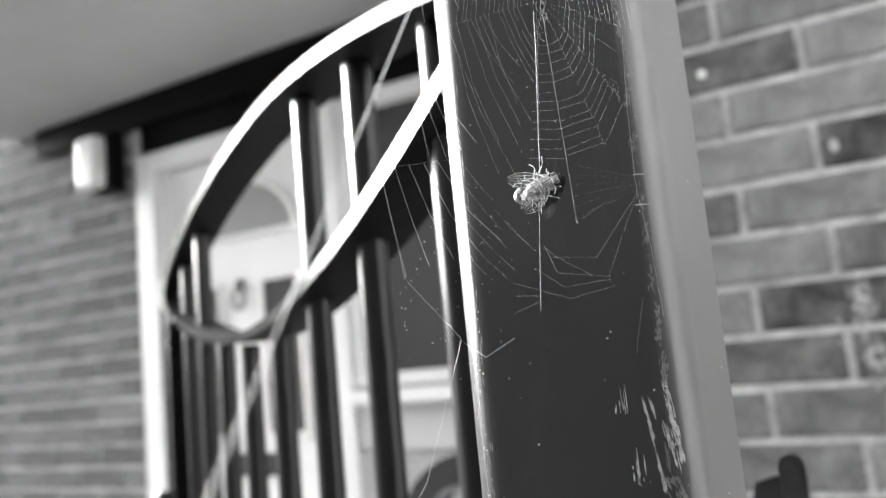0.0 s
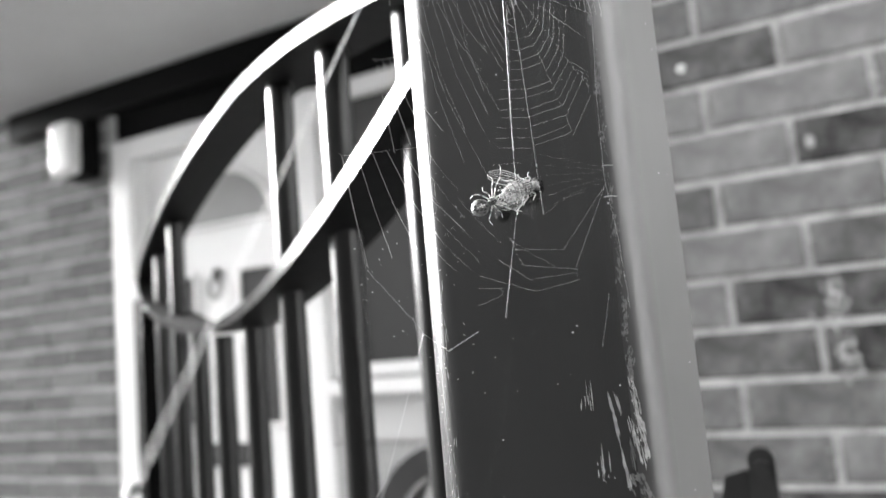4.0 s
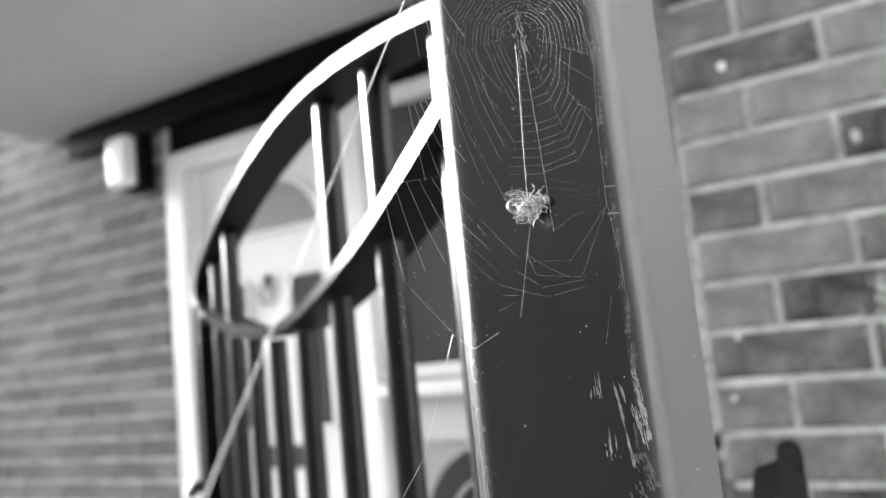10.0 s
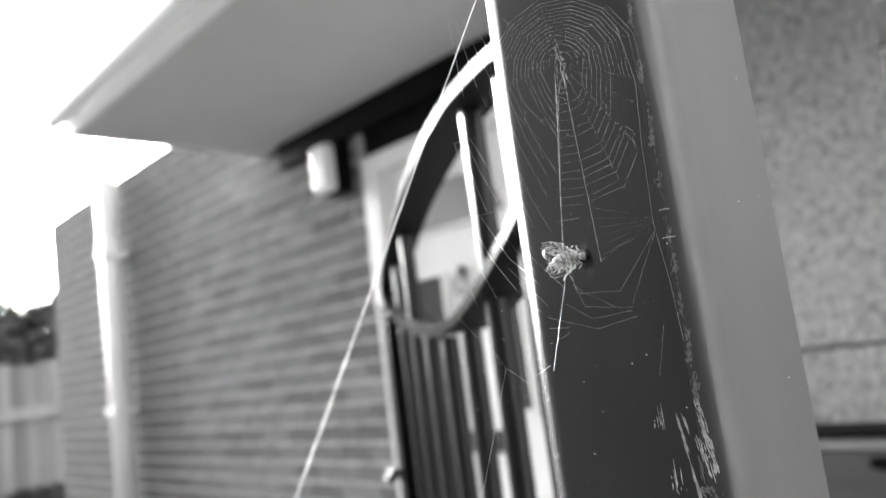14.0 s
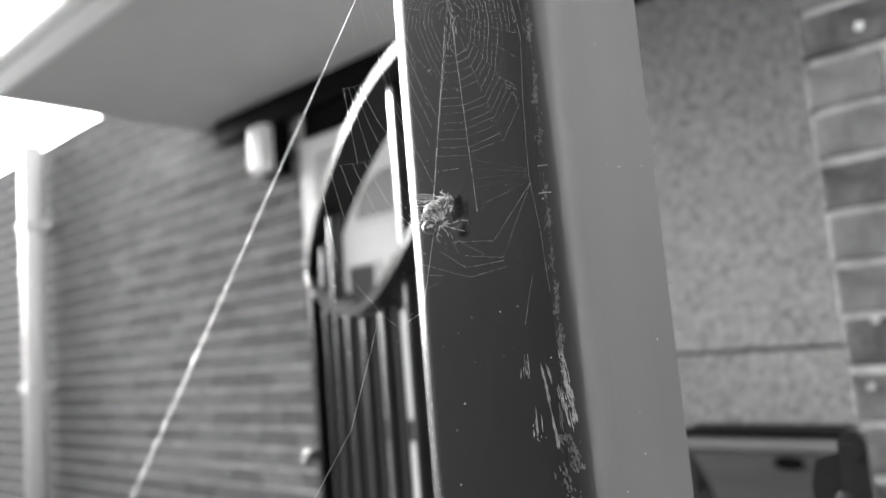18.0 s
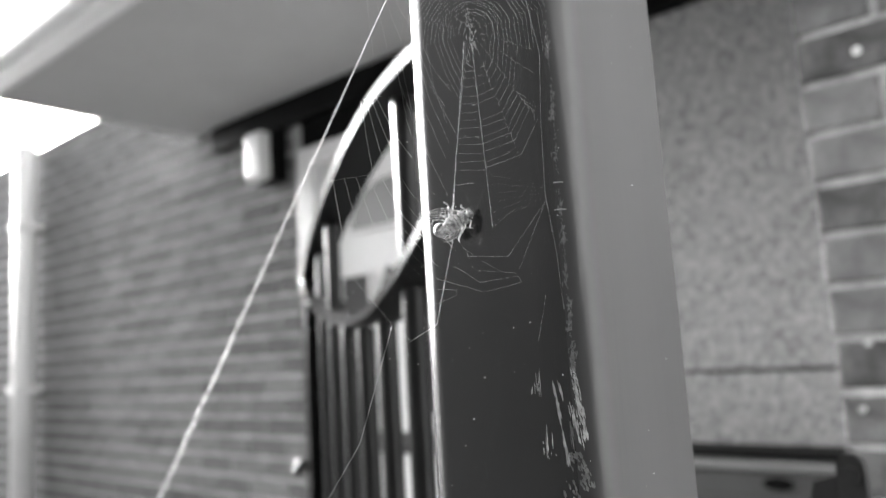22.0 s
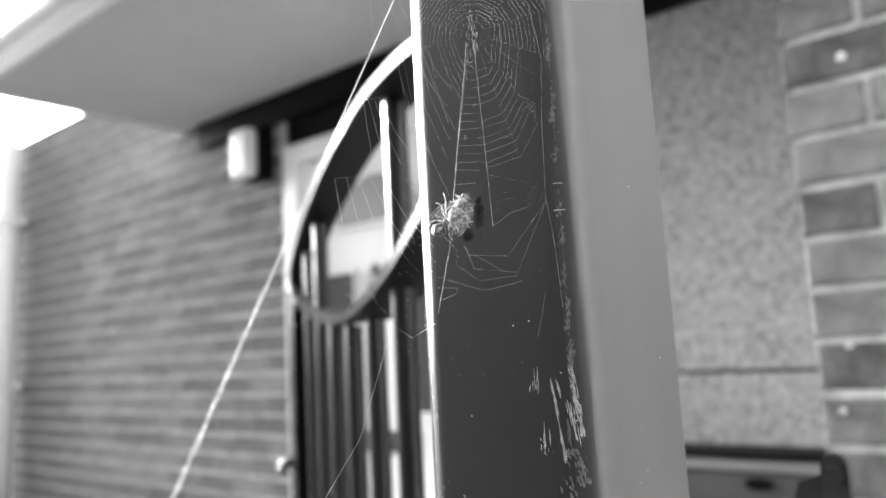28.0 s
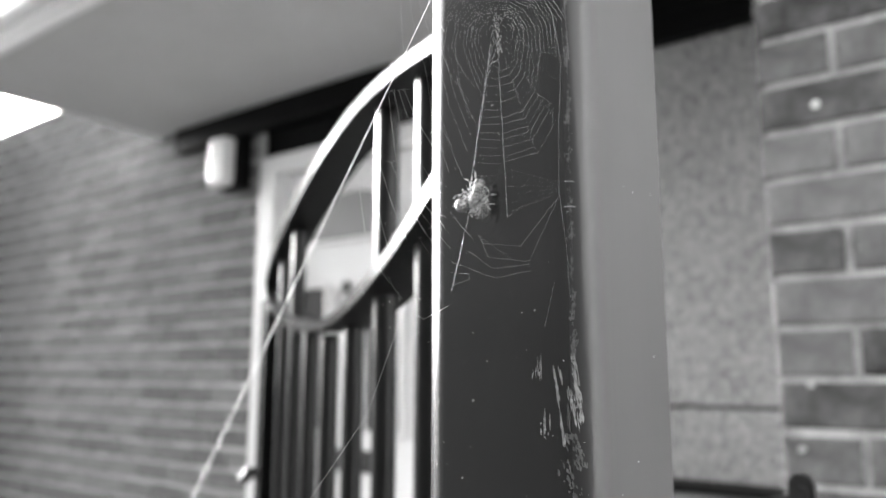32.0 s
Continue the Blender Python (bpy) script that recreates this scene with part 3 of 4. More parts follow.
for z, h, n in ((1.361, 0.006, 40), (1.369, 0.006, 26), (1.378, 0.004, 12), (1.386, 0.004, 18), (1.392, 0.003, 10), (1.4035, 0.003, 8), (1.412, 0.006, 26), (1.425, 0.005, 22), (1.437, 0.007, 20), (1.452, 0.004, 8), (1.462, 0.008, 24)):
    tagged(part("scuff", stroke(S - 0.0002, z, S + 0.0002, z + h, 2 * n, 0.0003, n, 0.00013, 0.0003, 0.0010), M_CHAFE, post), kind="stuff")
tagged(part("scuff", stroke(S, 1.36, S + 0.0003, 1.475, 260, 0.00016, 40, 0.00008, 0.0002, 0.0007), M_CHAFE, post), kind="stuff")
tagged(part("scuff", scuff(1.3555, 1.3590, 0.0091, 0.0113, 12, 6, 0.0, 0.00010), M_WORN, post), kind="stuff")
tagged(part("scuff", scuff(1.3440, 1.3472, 0.0106, 0.0131, 12, 7, 0.0, 0.00010), M_WORN, post), kind="stuff")
tagged(part("scuff", scuff(1.330, 1.48, -hx + 0.0030, -hx + 0.0066, 110, 8, 0.0, 0.00005), M_CHAFE, post, "dusty worn edge"), kind="stuff")
for z, w in ((1.3932, 0.0012), (1.3988, 0.0010)):
    tick = bmesh.new()
    tube([face_point(S - w, z, 0.0001), face_point(S, z + 0.0001, 0.0001), face_point(S + w, z, 0.0001)], 0.00011, 4, tick)
    part("nick", tick, M_WORN, post)
rng = random.Random(11)
dust = bmesh.new()
for _ in range(80):
    x, z = rng.uniform(-hx + 0.003, hx), rng.uniform(1.33, 1.49)
    r = rng.choice((0.00005, 0.00006, 0.00008, 0.00014))
    p = face_point(x, z, r * 0.3) if rng.random() < 0.75 else (hx + r * 0.3, rng.uniform(-hy + PR, hy - 0.003), z)
    bmesh.ops.create_icosphere(dust, subdivisions=1, radius=r, matrix=Matrix.Translation(p))
for _ in range(170):
    r = rng.choice((0.00004, 0.00005, 0.00007))
    bmesh.ops.create_icosphere(dust, subdivisions=1, radius=r, matrix=Matrix.Translation(face_point(-hx + 0.0015 + abs(rng.gauss(0, 0.0022)), rng.uniform(1.33, 1.43), r * 0.3)))
tagged(part("dust_specks", dust, M_DUST, post, "pale dust specks"), kind="stuff")

# keeper bracket on the back of the post
br = thing("gate_keeper", "small black steel keeper plate on an arm behind the post", "bracket", (0.200, -0.855, 1.303))
part("plate", prism(arc(0.002, 0.009, 0.0050, 0.005, 0, 180, 12) + [(-0.0030, -0.022), (0.0070, -0.022)], lambda x, z: (x, -0.003, z), (0, 0.006, 0)), M_GALV, br)
part("arm", tube([(-0.002, 0.0, -0.012), (-0.006, -0.012, -0.030), (-0.012, -0.05, -0.055), (-0.016, -0.10, -0.07), (-0.016, -0.162, -0.075)], 0.0045, 8), M_GALV, br, "", True)
part("black_piece", prism([(-0.0035, 0.005), (-0.013, 0.002), (-0.0155, -0.008), (-0.015, -0.021), (-0.0035, -0.022)], lambda x, z: (x, 0.0005, z), (0, 0.004, 0)), M_RUBBER, br, "flat black piece beside the plate")
part("bolt", tube([(0.002, -0.005, 0.006), (0.002, -0.003, 0.006)], 0.0035, 8), M_GALV, br)

# ---- the web, in a plane that leans off the post's right corner ----
K = 0.5
WN = math.hypot(1, K)


def on_web(a, z, lift=0.0):
    """a: metres along the web from the post's corner (negative to the left); z above 1.40."""
    return Vector((0.207 + a / WN, -1.066 + K * a / WN, 1.40 + z))


HUB = (-0.0152, 0.031)
web = thing("spider_web", "fine torn orb web strung across the post", "spider web")
rng = random.Random(5)


def polar(deg, r):
    return HUB[0] + r * math.sin(radians(deg)), HUB[1] - r * math.cos(radians(deg))   # 0: straight down, positive: right


def thread(name, pts, r, sides=3, label=""):
    return part(name, tube([on_web(a * 0.001, z * 0.001) for a, z in pts], r, sides), M_SILK, web, label)


# each radius: its angle, how far the spiral is squeezed along it, and its length
RADII = [(-10.4, 1.0, 0.010), (2.5, 1.0, 0.041), (16.5, 0.98, 0.028), (31, 0.82, 0.023), (48, 0.62, 0.017), (64, 0.55, 0.015), (99, 0.48, 0.0135), (130, 0.46, 0.014), (160, 0.46, 0.015), (190, 0.46, 0.016), (220, 0.46, 0.016), (250, 0.47, 0.016), (280, 0.5, 0.017)]
for deg, squeeze, r in RADII:
    pts = [on_web(*polar(deg, 0.002 + (r - 0.002) * i / 4)) for i in range(5)]
    part("radius_thread", tube(pts, 0.000022 if deg == 2.5 else 0.000004, 3), M_SILK, web)
spiral = bmesh.new()
for k in range(16):
    r = 0.0085 + 0.00175 * k + rng.uniform(-0.0002, 0.0002)
    for (d0, s0, _), (d1, s1, _) in zip(RADII, RADII[1:] + [(RADII[0][0] + 360, 1.0, 0)]):
        left = d1 > 340
        if (d0 == 16.5 and k > 12) or (d0 == 31 and k > 11) or (d0 == 48 and k > 6) or (48 <= d0 and not left and k > 13) or (d0 in (-10.4, 2.5) and k > 12) or rng.random() < 0.05:
            continue
        p, q = polar(d0, r * s0 * rng.uniform(0.99, 1.01)), polar(d1, r * s1 * rng.uniform(0.99, 1.01))
        if left and k > 5:
            q = [q[i] + (p[i] - q[i]) * rng.choice((0, 0.05, 0.2, 0.45)) for i in (0, 1)]
        if d0 == 31 and k > 6:
            q = (-0.0033 + rng.uniform(-0.0003, 0.0003), 0.0114 + 0.0009 * (10 - k))
        bow = 0.06 if left else 0.0
        mid = ((p[0] + q[0]) / 2 * (1 + bow) - HUB[0] * bow, (p[1] + q[1]) / 2 * (1 + bow) - HUB[1] * bow)
        tube([on_web(*p), on_web(*mid), on_web(*q)], 0.0000062 if d0 in (-10.4, 16.5, 31, 48, 64) else 0.000009, 3, spiral, None, False)
for k in range(4):
    # inner turns, kept only over the upper half
    r = 0.0024 + 0.0012 * k
    for (d0, s0, _), (d1, s1, _) in zip(RADII[5:], RADII[6:]):
        if rng.random() < 0.75:
            tube([on_web(*polar(d0, r)), on_web(*polar(d1, r))], 0.000007, 3, spiral, None, False)
for k in range(6):
    # fan between the long radius and the right-hand frame thread
    tube([on_web(-0.0132, 0.0005 - 0.0019 * k), on_web(-0.0080, -0.0012 - 0.0011 * k), on_web(-0.0027, -0.0028 - 0.0005 * k)], 0.0000025, 3, spiral, None, False)
tagged(part("spiral_thread", spiral, M_SILK, web), kind="stuff")
# tangle at the hub
knot = bmesh.new()
for k in range(22):
    a, z = HUB[0] + rng.gauss(0, 0.0007), HUB[1] + rng.gauss(0, 0.0026)
    tube([on_web(a, z), on_web(a + rng.gauss(0, 0.0006), z + rng.gauss(0, 0.0010)), on_web(a + rng.gauss(0, 0.0005), z - 0.0018)], 0.000018, 3, knot)
tagged(part("hub_tangle", knot, M_SILK, web), kind="stuff")
# torn sail of threads hanging left of the post
for a0, z0, count, step, run, drop in ((-0.0395, 0.0195, 4, 0.0012, 0.0020, 0.0165), (-0.0465, 0.0032, 5, 0.0026, 0.0030, 0.0195), (-0.0372, 0.0455, 4, 0.0016, 0.0010, 0.0165)):
    for k in range(count):
        a, z = a0 + step * k, z0
        part("torn_thread", tube([on_web(a, z), on_web(a + run * 0.45 + 0.0008 * k, z - drop * 0.48), on_web(a + run + 0.0016 * k, z - drop * (1 - 0.06 * k))], 0.000024, 3), M_SILK, web)
    part("torn_thread", tube([on_web(a0 - 0.0006, z0 + 0.0004), on_web(a0, z0), on_web(a0 + step * count, z0 + 0.0003)], 0.000009, 3), M_SILK, web)
for k in range(6):
    a, z = -0.0365 + 0.0014 * k + rng.uniform(-0.001, 0.001), -0.0240 + 0.0024 * k + rng.uniform(-0.003, 0.003)
    part("torn_thread", tube([on_web(a, z), on_web(a + 0.0004, z + 0.0003), on_web(a + 0.0006, z - 0.0003)], 0.000010, 4), M_SILK, web)
part("torn_thread", tube([on_web(-0.0262, -0.0285), on_web(-0.0313, -0.0312), on_web(-0.0352, -0.0280), on_web(-0.0378, -0.0357), on_web(-0.0431, -0.0508), on_web(-0.0505, -0.0616), on_web(-0.062, -0.078)], 0.000028, 4), M_SILK, web)
part("torn_thread", tube([on_web(-0.0465, 0.0032), on_web(-0.0438, -0.0166), on_web(-0.0352, -0.0276)], 0.000015, 3), M_SILK, web)
# faint slanting turns of the spiral left of the hub
for a0, z0, a1, z1 in ((-31.5, 1.8, -27.3, -4.5), (-31.7, -1.8, -26.5, -9.5), (-31.9, -4.9, -25.8, -13.0), (-31.9, -8.2, -24.7, -17.2), (-32.1, -11.2, -26.3, -18.3), (-32.1, -14.3, -28.8, -18.2), (-27.4, -6.0, -21.6, -13.4), (-25.4, -8.3, -20.9, -14.2), (-19.6, -13.6, -11.9, -19.1)):
    thread("torn_thread", ((a0, z0), ((a0 + a1) / 2 - 0.1, (z0 + z1) / 2 - 0.2), (a1, z1)), 0.0000065)
# lower rags hanging in bent loops, and the frame thread that holds them
thread("frame_thread", ((-3.3, 35.3), (-1.5, 23.8), (-2.3, 10.7), (-2.6, -3.6), (-2.5, -5.7)), 0.000014)
thread("frame_thread", ((-2.5, -5.7), (-1.4, -15.6), (-1.1, -22.0), (-0.8, -27.1)), 0.000013)
thread("torn_thread", ((-2.5, -5.7), (-10.7, -16.1), (-18.8, -15.4)), 0.000009)
thread("torn_thread", ((-2.5, -5.7), (-5.1, -11.1), (-9.1, -19.5), (-17.7, -18.2), (-19.4, -13.3)), 0.000009)
thread("torn_thread", ((-21.5, -17.0), (-16.7, -20.7), (-9.1, -20.1), (-8.4, -21.3), (-16.0, -22.7), (-25.4, -19.2)), 0.000009)
thread("torn_thread", ((-25.5, -21.4), (-21.6, -21.7), (-21.4, -22.8), (-25.7, -24.3)), 0.000009)
thread("torn_thread", ((-3.9, -23.7), (-6.1, -32.8)), 0.000009)
thread("torn_thread", ((-13.4, -10.0), (-9.8, -7.6), (-6.0, -6.6)), 0.000006)
drops = bmesh.new()
for k in range(60):
    a, z = rng.uniform(-0.046, -0.0265), rng.uniform(-0.036, -0.006)
    blob(on_web(a, z), (rng.uniform(0.00003, 0.00008),) * 2 + (rng.uniform(0.00004, 0.00013),), None, 0, 0, 5, 4, drops)
tagged(part("droplets", drops, M_SILK, web, "tiny bright droplets"), kind="stuff")
# the twisted line on which the prey hangs, with its fork
drop = part("drop_line", tube([(0, 0, 0), (0.00012, 0, -0.006), (0.00005, 0, -0.013), (-0.00006, 0, -0.024), (0, 0, -0.0365)], 0.000024, 5), M_SILK, web, "thick white silk line")
twist = bmesh.new()
tube([(0.0006, 0, 0.0015), (0.00055, 0, -0.005), (0.0003, 0, -0.014), (0, 0, -0.020)], 0.000011, 3, twist)
for k in range(12):
    z = -0.0016 * k - rng.uniform(0, 0.001)
    tube([(0.00004, 0, z), (0.0003, 0, z - 0.0002), (0.00055, 0, z - rng.uniform(-0.0003, 0.0005))], 0.000012, 3, twist)
for k in range(70):
    blob((rng.uniform(-0.00005, 0.00012), 0, rng.uniform(-0.036, 0)), (0.00005, 0.00005, rng.uniform(0.00006, 0.0002)), None, 0, 0, 5, 4, twist)
tagged(part("twisted_strand", twist, M_SILK, drop), kind="stuff")
tail = part("trailing_line", tube([(0, 0, 0), (0, 0, 0.010), (0, 0, 0.024)], 0.000017, 5), M_SILK, web)
beads = bmesh.new()
for k in range(9):
    blob(on_web(-0.0205 + 0.0005 * k + rng.uniform(-0.0002, 0.0002), -0.0008), (0.00006, 0.00006, 0.00005), None, 0, 0, 5, 4, beads)
for z in (24.5, 18.5, 11.4, 7.0, 2.4, -1.4, -6.0, -9.6):
    blob(on_web(-0.0150 + 0.0017 * (28 - z) / 40, z * 0.001), (0.00009, 0.00009, 0.00014), None, 0, 0, 5, 4, beads)
tagged(part("bead", beads, M_SILK, web), kind="stuff")
for k in range(8):
    a, z = rng.uniform(-0.034, -0.002), rng.uniform(-0.03, 0.03)
    mote = bmesh.new()
    bmesh.ops.create_icosphere(mote, subdivisions=1, radius=rng.uniform(0.00005, 0.00012), matrix=Matrix.Translation(on_web(a, z)))
    part("mote", mote, M_DUST, web)

# long stay thread that runs past the viewer
stay = thing("stay_thread", "single thick silk thread stretched towards the viewer", "silk thread", (0.196, -1.121, 1.40))
sd = Vector((0, 0, 1))
part("thread", tube([sd * (-0.16 + 0.025 * i) + Vector((0, 0, 0)) for i in range(12)], 0.00006, 5), M_SILK, stay)
bead = bmesh.new()
for s in (0.02, 0.028, 0.031, 0.045, 0.05, 0.058):
    blob(sd * s, (0.00012, 0.00012, 0.00028), None, 0.3, s * 90, 6, 5, bead)
part("bead", bead, M_SILK, stay)

# ---- the fly and the spider that wraps it ----
PREY_AT = (0.19, -1.075, 1.397)
MM = 0.001


def loft(sections, sides=18, bump=0.0, seed=0.0):
    """A body round the x axis from sections (x, half width, half depth, z of its middle), in millimetres."""
    bm = bmesh.new()
    rings = []
    for x, rz, ry, zc in sections:
        ring = []
        for k in range(sides):
            a = 2 * math.pi * k / sides
            q = 1 + bump * noise.noise(Vector((x * 1.3 + seed, 2.2 * math.cos(a), 2.2 * math.sin(a))))
            ring.append(bm.verts.new((x * MM, ry * q * math.cos(a) * MM, (zc + rz * q * math.sin(a)) * MM)))
        rings.append(ring)
    for u, v in zip(rings, rings[1:]):
        for k in range(sides):
            bm.faces.new((u[k], u[(k + 1) % sides], v[(k + 1) % sides], v[k]))
    bm.faces.new(rings[0][::-1])
    bm.faces.new(rings[-1])
    bmesh.ops.recalc_face_normals(bm, faces=bm.faces)
    return bm


def smooth_line(pts, steps=4):
    """A rounded line through points in millimetres."""
    pts = [Vector(p) * MM for p in pts]
    line = []
    for i in range(len(pts) - 1):
        a, b, c, d = pts[max(i - 1, 0)], pts[i], pts[i + 1], pts[min(i + 2, len(pts) - 1)]
        for k in range(steps):
            s = k / steps
            line.append(0.5 * (2 * b + (c - a) * s + (2 * a - 5 * b + 4 * c - d) * s * s + (3 * b - a - 3 * c + d) * s ** 3))
    return line + [pts[-1]]


# the fly: x towards its head, its back to the viewer (-y)
fly = thing("fly", "dead fly with veined wings wrapped in silk on the web", "fly")
SEGS = ((-4.1, 0.35), (-3.3, 1.05), (-2.4, 1.42), (-1.5, 1.48), (-0.6, 1.15))
body = [(-4.5, 0.08, 0.08, -0.1)]
for k, (x, r) in enumerate(SEGS):
    body += [(x - 0.22, r * 0.97, r * 0.9, -0.1), (x + 0.34, r * 1.04, r * 0.97, -0.08), (x + 0.40, r * 0.98, r * 0.9, -0.08)]
fly_abd = part("abdomen", loft(body, 20, 0.12, 1.0), M_PREY, fly, "pale banded abdomen", True)
for k, (x, r) in enumerate(SEGS[1:]):
    ring = [((x + 0.42) * MM, r * 0.93 * math.cos(a) * MM, (-0.08 + r * 1.01 * math.sin(a)) * MM) for a in [math.pi * (0.5 + i / 14) + 0.0 for i in range(15)]]
    part("band", tube(ring, 0.00009, 5), M_BAND, fly_abd, "dark band", True)
    part("midline", tube([((x - 0.2) * MM, -r * 0.95 * MM, -0.00008), ((x + 0.34) * MM, -r * 1.0 * MM, -0.00008)], 0.00008, 5), M_BAND, fly_abd, "", True)
thorax = part("thorax", loft([(-0.75, 0.5, 0.5, 0), (-0.5, 0.98, 0.95, 0), (0.1, 1.28, 1.25, 0), (0.75, 1.25, 1.2, 0.02), (1.25, 0.95, 0.9, 0.05), (1.5, 0.5, 0.5, 0.05)], 18, 0.15, 4.0), M_PREY, fly, "grey striped thorax", True)
for z in (-0.55, -0.18, 0.18, 0.55):
    d = math.sqrt(1.25 ** 2 - z * z)
    part("stripe", tube([(-0.4 * MM, -d * 0.86 * MM, z * MM), (0.2 * MM, -d * 1.01 * MM, z * MM), (0.9 * MM, -d * 0.93 * MM, z * MM), (1.2 * MM, -d * 0.76 * MM, z * 0.9 * MM)], 0.00008, 5), M_PREYD, thorax, "dark stripe", True)
head_ob = part("head", loft([(1.5, 0.4, 0.4, 0.05), (1.75, 0.82, 0.7, 0.05), (2.15, 0.92, 0.75, 0.05), (2.5, 0.7, 0.6, 0.05), (2.7, 0.25, 0.25, 0.05)], 16, 0.1, 7.0), M_PREY, fly, "", True)
for z in (-0.62, 0.72):
    part("eye", blob((2.15 * MM, -0.0002, z * MM), (0.00050, 0.00052, 0.00036), None, 0.05, z), M_SPIDER, head_ob, "large dull eye", True)
for z in (-0.12, 0.22):
    part("antenna", tube(smooth_line([(2.6, -0.25, z), (2.95, -0.5, z), (3.1, -0.4, z * 1.6)]), 0.00007, 5), M_PREYD, head_ob, "", True)
bristles = bmesh.new()
rng = random.Random(21)
for k in range(46):
    x, a = rng.uniform(-3.8, 1.2), rng.uniform(math.pi, 2 * math.pi)
    r = 1.25 if x > -0.7 else 1.35 * math.sqrt(max(0.1, 1 - ((x + 2.0) / 2.6) ** 2))
    c, q = math.cos(a + math.pi / 2), math.sin(a + math.pi / 2)
    p0 = Vector((x, -abs(c) * r, q * r)) * MM
    tube([p0, p0 + Vector((-0.35, -abs(c) * 0.4, q * 0.4)) * MM], 0.000018, 3, bristles, 0.000006)
tagged(part("bristles", bristles, M_PREYD, fly), kind="stuff")


def wing(root, tip, wide, rise, name="wing"):
    """A long rounded wing with a cupped blade; millimetres."""
    root, tip = Vector(root), Vector(tip)
    d = tip - root
    side = d.cross(Vector((0, 1, 0))).normalized()

    def at(s, t):
        w = wide * (math.sin(math.pi * min(1, s * 0.90 + 0.055)) ** 0.62) * (0.75 + 0.4 * s)
        lift = rise * math.sin(2.6 * s) - 0.35 * (t * t) + 0.07 * math.sin(7 * s + 5 * t)
        return (root + d * s + side * w * t + Vector((0, -lift, 0))) * MM

    bm = bmesh.new()
    cols = [-1, -0.7, -0.4, -0.1, 0.2, 0.5, 0.8, 1]
    rows = [[bm.verts.new(at(i / 14, t)) for t in cols] for i in range(15)]
    for u, v in zip(rows, rows[1:]):
        for a in range(len(cols) - 1):
            bm.faces.new((u[a], u[a + 1], v[a + 1], v[a]))
    ob = part(name, bm, M_WING, fly, "translucent veined wing", True)
    for t, s1 in ((-0.98, 1.0), (-0.6, 0.97), (-0.25, 0.96), (0.12, 0.95), (0.5, 0.9), (0.97, 1.0)):
        vein = tube([at(0.02 + (s1 - 0.02) * i / 10, t) + Vector((0, -0.00003, 0)) for i in range(11)], 0.000045 if abs(t) > 0.9 else 0.000026, 4)
        part("vein", vein, M_PREY, ob)
    for s, t0, t1 in ((0.45, -0.25, 0.12), (0.62, 0.12, 0.5), (0.7, -0.6, -0.25)):
        part("vein", tube([at(s, t0) + Vector((0, -0.00003, 0)), at(s + 0.03, t1) + Vector((0, -0.00003, 0))], 0.00003, 4), M_PREY, ob)
    return ob


wing((0.3, -0.6, 0.8), (-4.9, 0.0, 3.9), 1.3, 0.4)
wing((0.5, -1.0, -0.4), (-5.4, -1.0, -1.7), 1.75, 0.5)
for hip, knee, shin, foot in (((1.0, 0.5, -0.8), (1.6, 0.2, -1.36), (1.0, -0.2, -1.97), (0.7, 0, -2.31)), ((0.4, 0.6, -0.9), (0.2, 0.3, -1.63), (-0.7, 0.1, -2.18), (-1.1, 0.1, -2.65)), ((-0.2, 0.7, -0.9), (-1.0, 0.5, -2.2), (-2.2, 0.2, -3.0), (-2.6, 0, -3.7)),
                             ((1.0, 0.5, 0.9), (1.7, 0.1, 1.22), (1.3, -0.3, 1.77), (1.6, -0.4, 2.18)), ((0.4, 0.6, 1.0), (0.5, 0.2, 1.5), (-0.2, -0.1, 2.04), (-0.1, -0.2, 2.45)), ((-0.2, 0.7, 0.9), (-1.2, 0.6, 1.9), (-2.4, 0.4, 2.2), (-3.0, 0.3, 2.8))):
    part("leg", tube(smooth_line([hip, knee, shin, foot]), 0.00014, 6, None, 0.00006), M_LEG, fly, "", True)
wrapm = bmesh.new()
rng = random.Random(8)
for k in range(22):
    a0, x = rng.uniform(0, 6.28), rng.uniform(-4.0, 1.8)
    lean = rng.uniform(-0.4, 0.4)
    tube([Vector((x + lean * i, 1.6 * math.cos(a0 + 0.5 * i), 1.6 * math.sin(a0 + 0.5 * i))) * MM for i in range(6)], 0.000016, 3, wrapm)
tagged(part("silk_wrap", wrapm, M_SILK, fly, "fine white silk wrapping"), kind="stuff")

# the spider: x from its abdomen to its jaws, its back to the viewer (-y)
spider = thing("spider", "small mottled garden spider with banded legs feeding on the fly", "spider")
sp_abd = part("abdomen", loft([(-4.35, 0.15, 0.15, 0), (-4.15, 0.72, 0.65, 0), (-3.6, 1.28, 1.15, 0), (-2.8, 1.62, 1.45, 0), (-2.0, 1.55, 1.4, 0), (-1.3, 1.1, 1.0, 0), (-0.95, 0.5, 0.5, 0)], 20, 0.16, 3.0), M_SPIDER, spider, "mottled round abdomen", True)


def on_abdomen(x, z, out=1.0):
    r = 1.6 * math.sqrt(max(0.05, 1 - ((x + 2.65) / 1.85) ** 2))
    return Vector((x, -0.92 * math.sqrt(max(0.02, r * r - z * z)) * out, z)) * MM


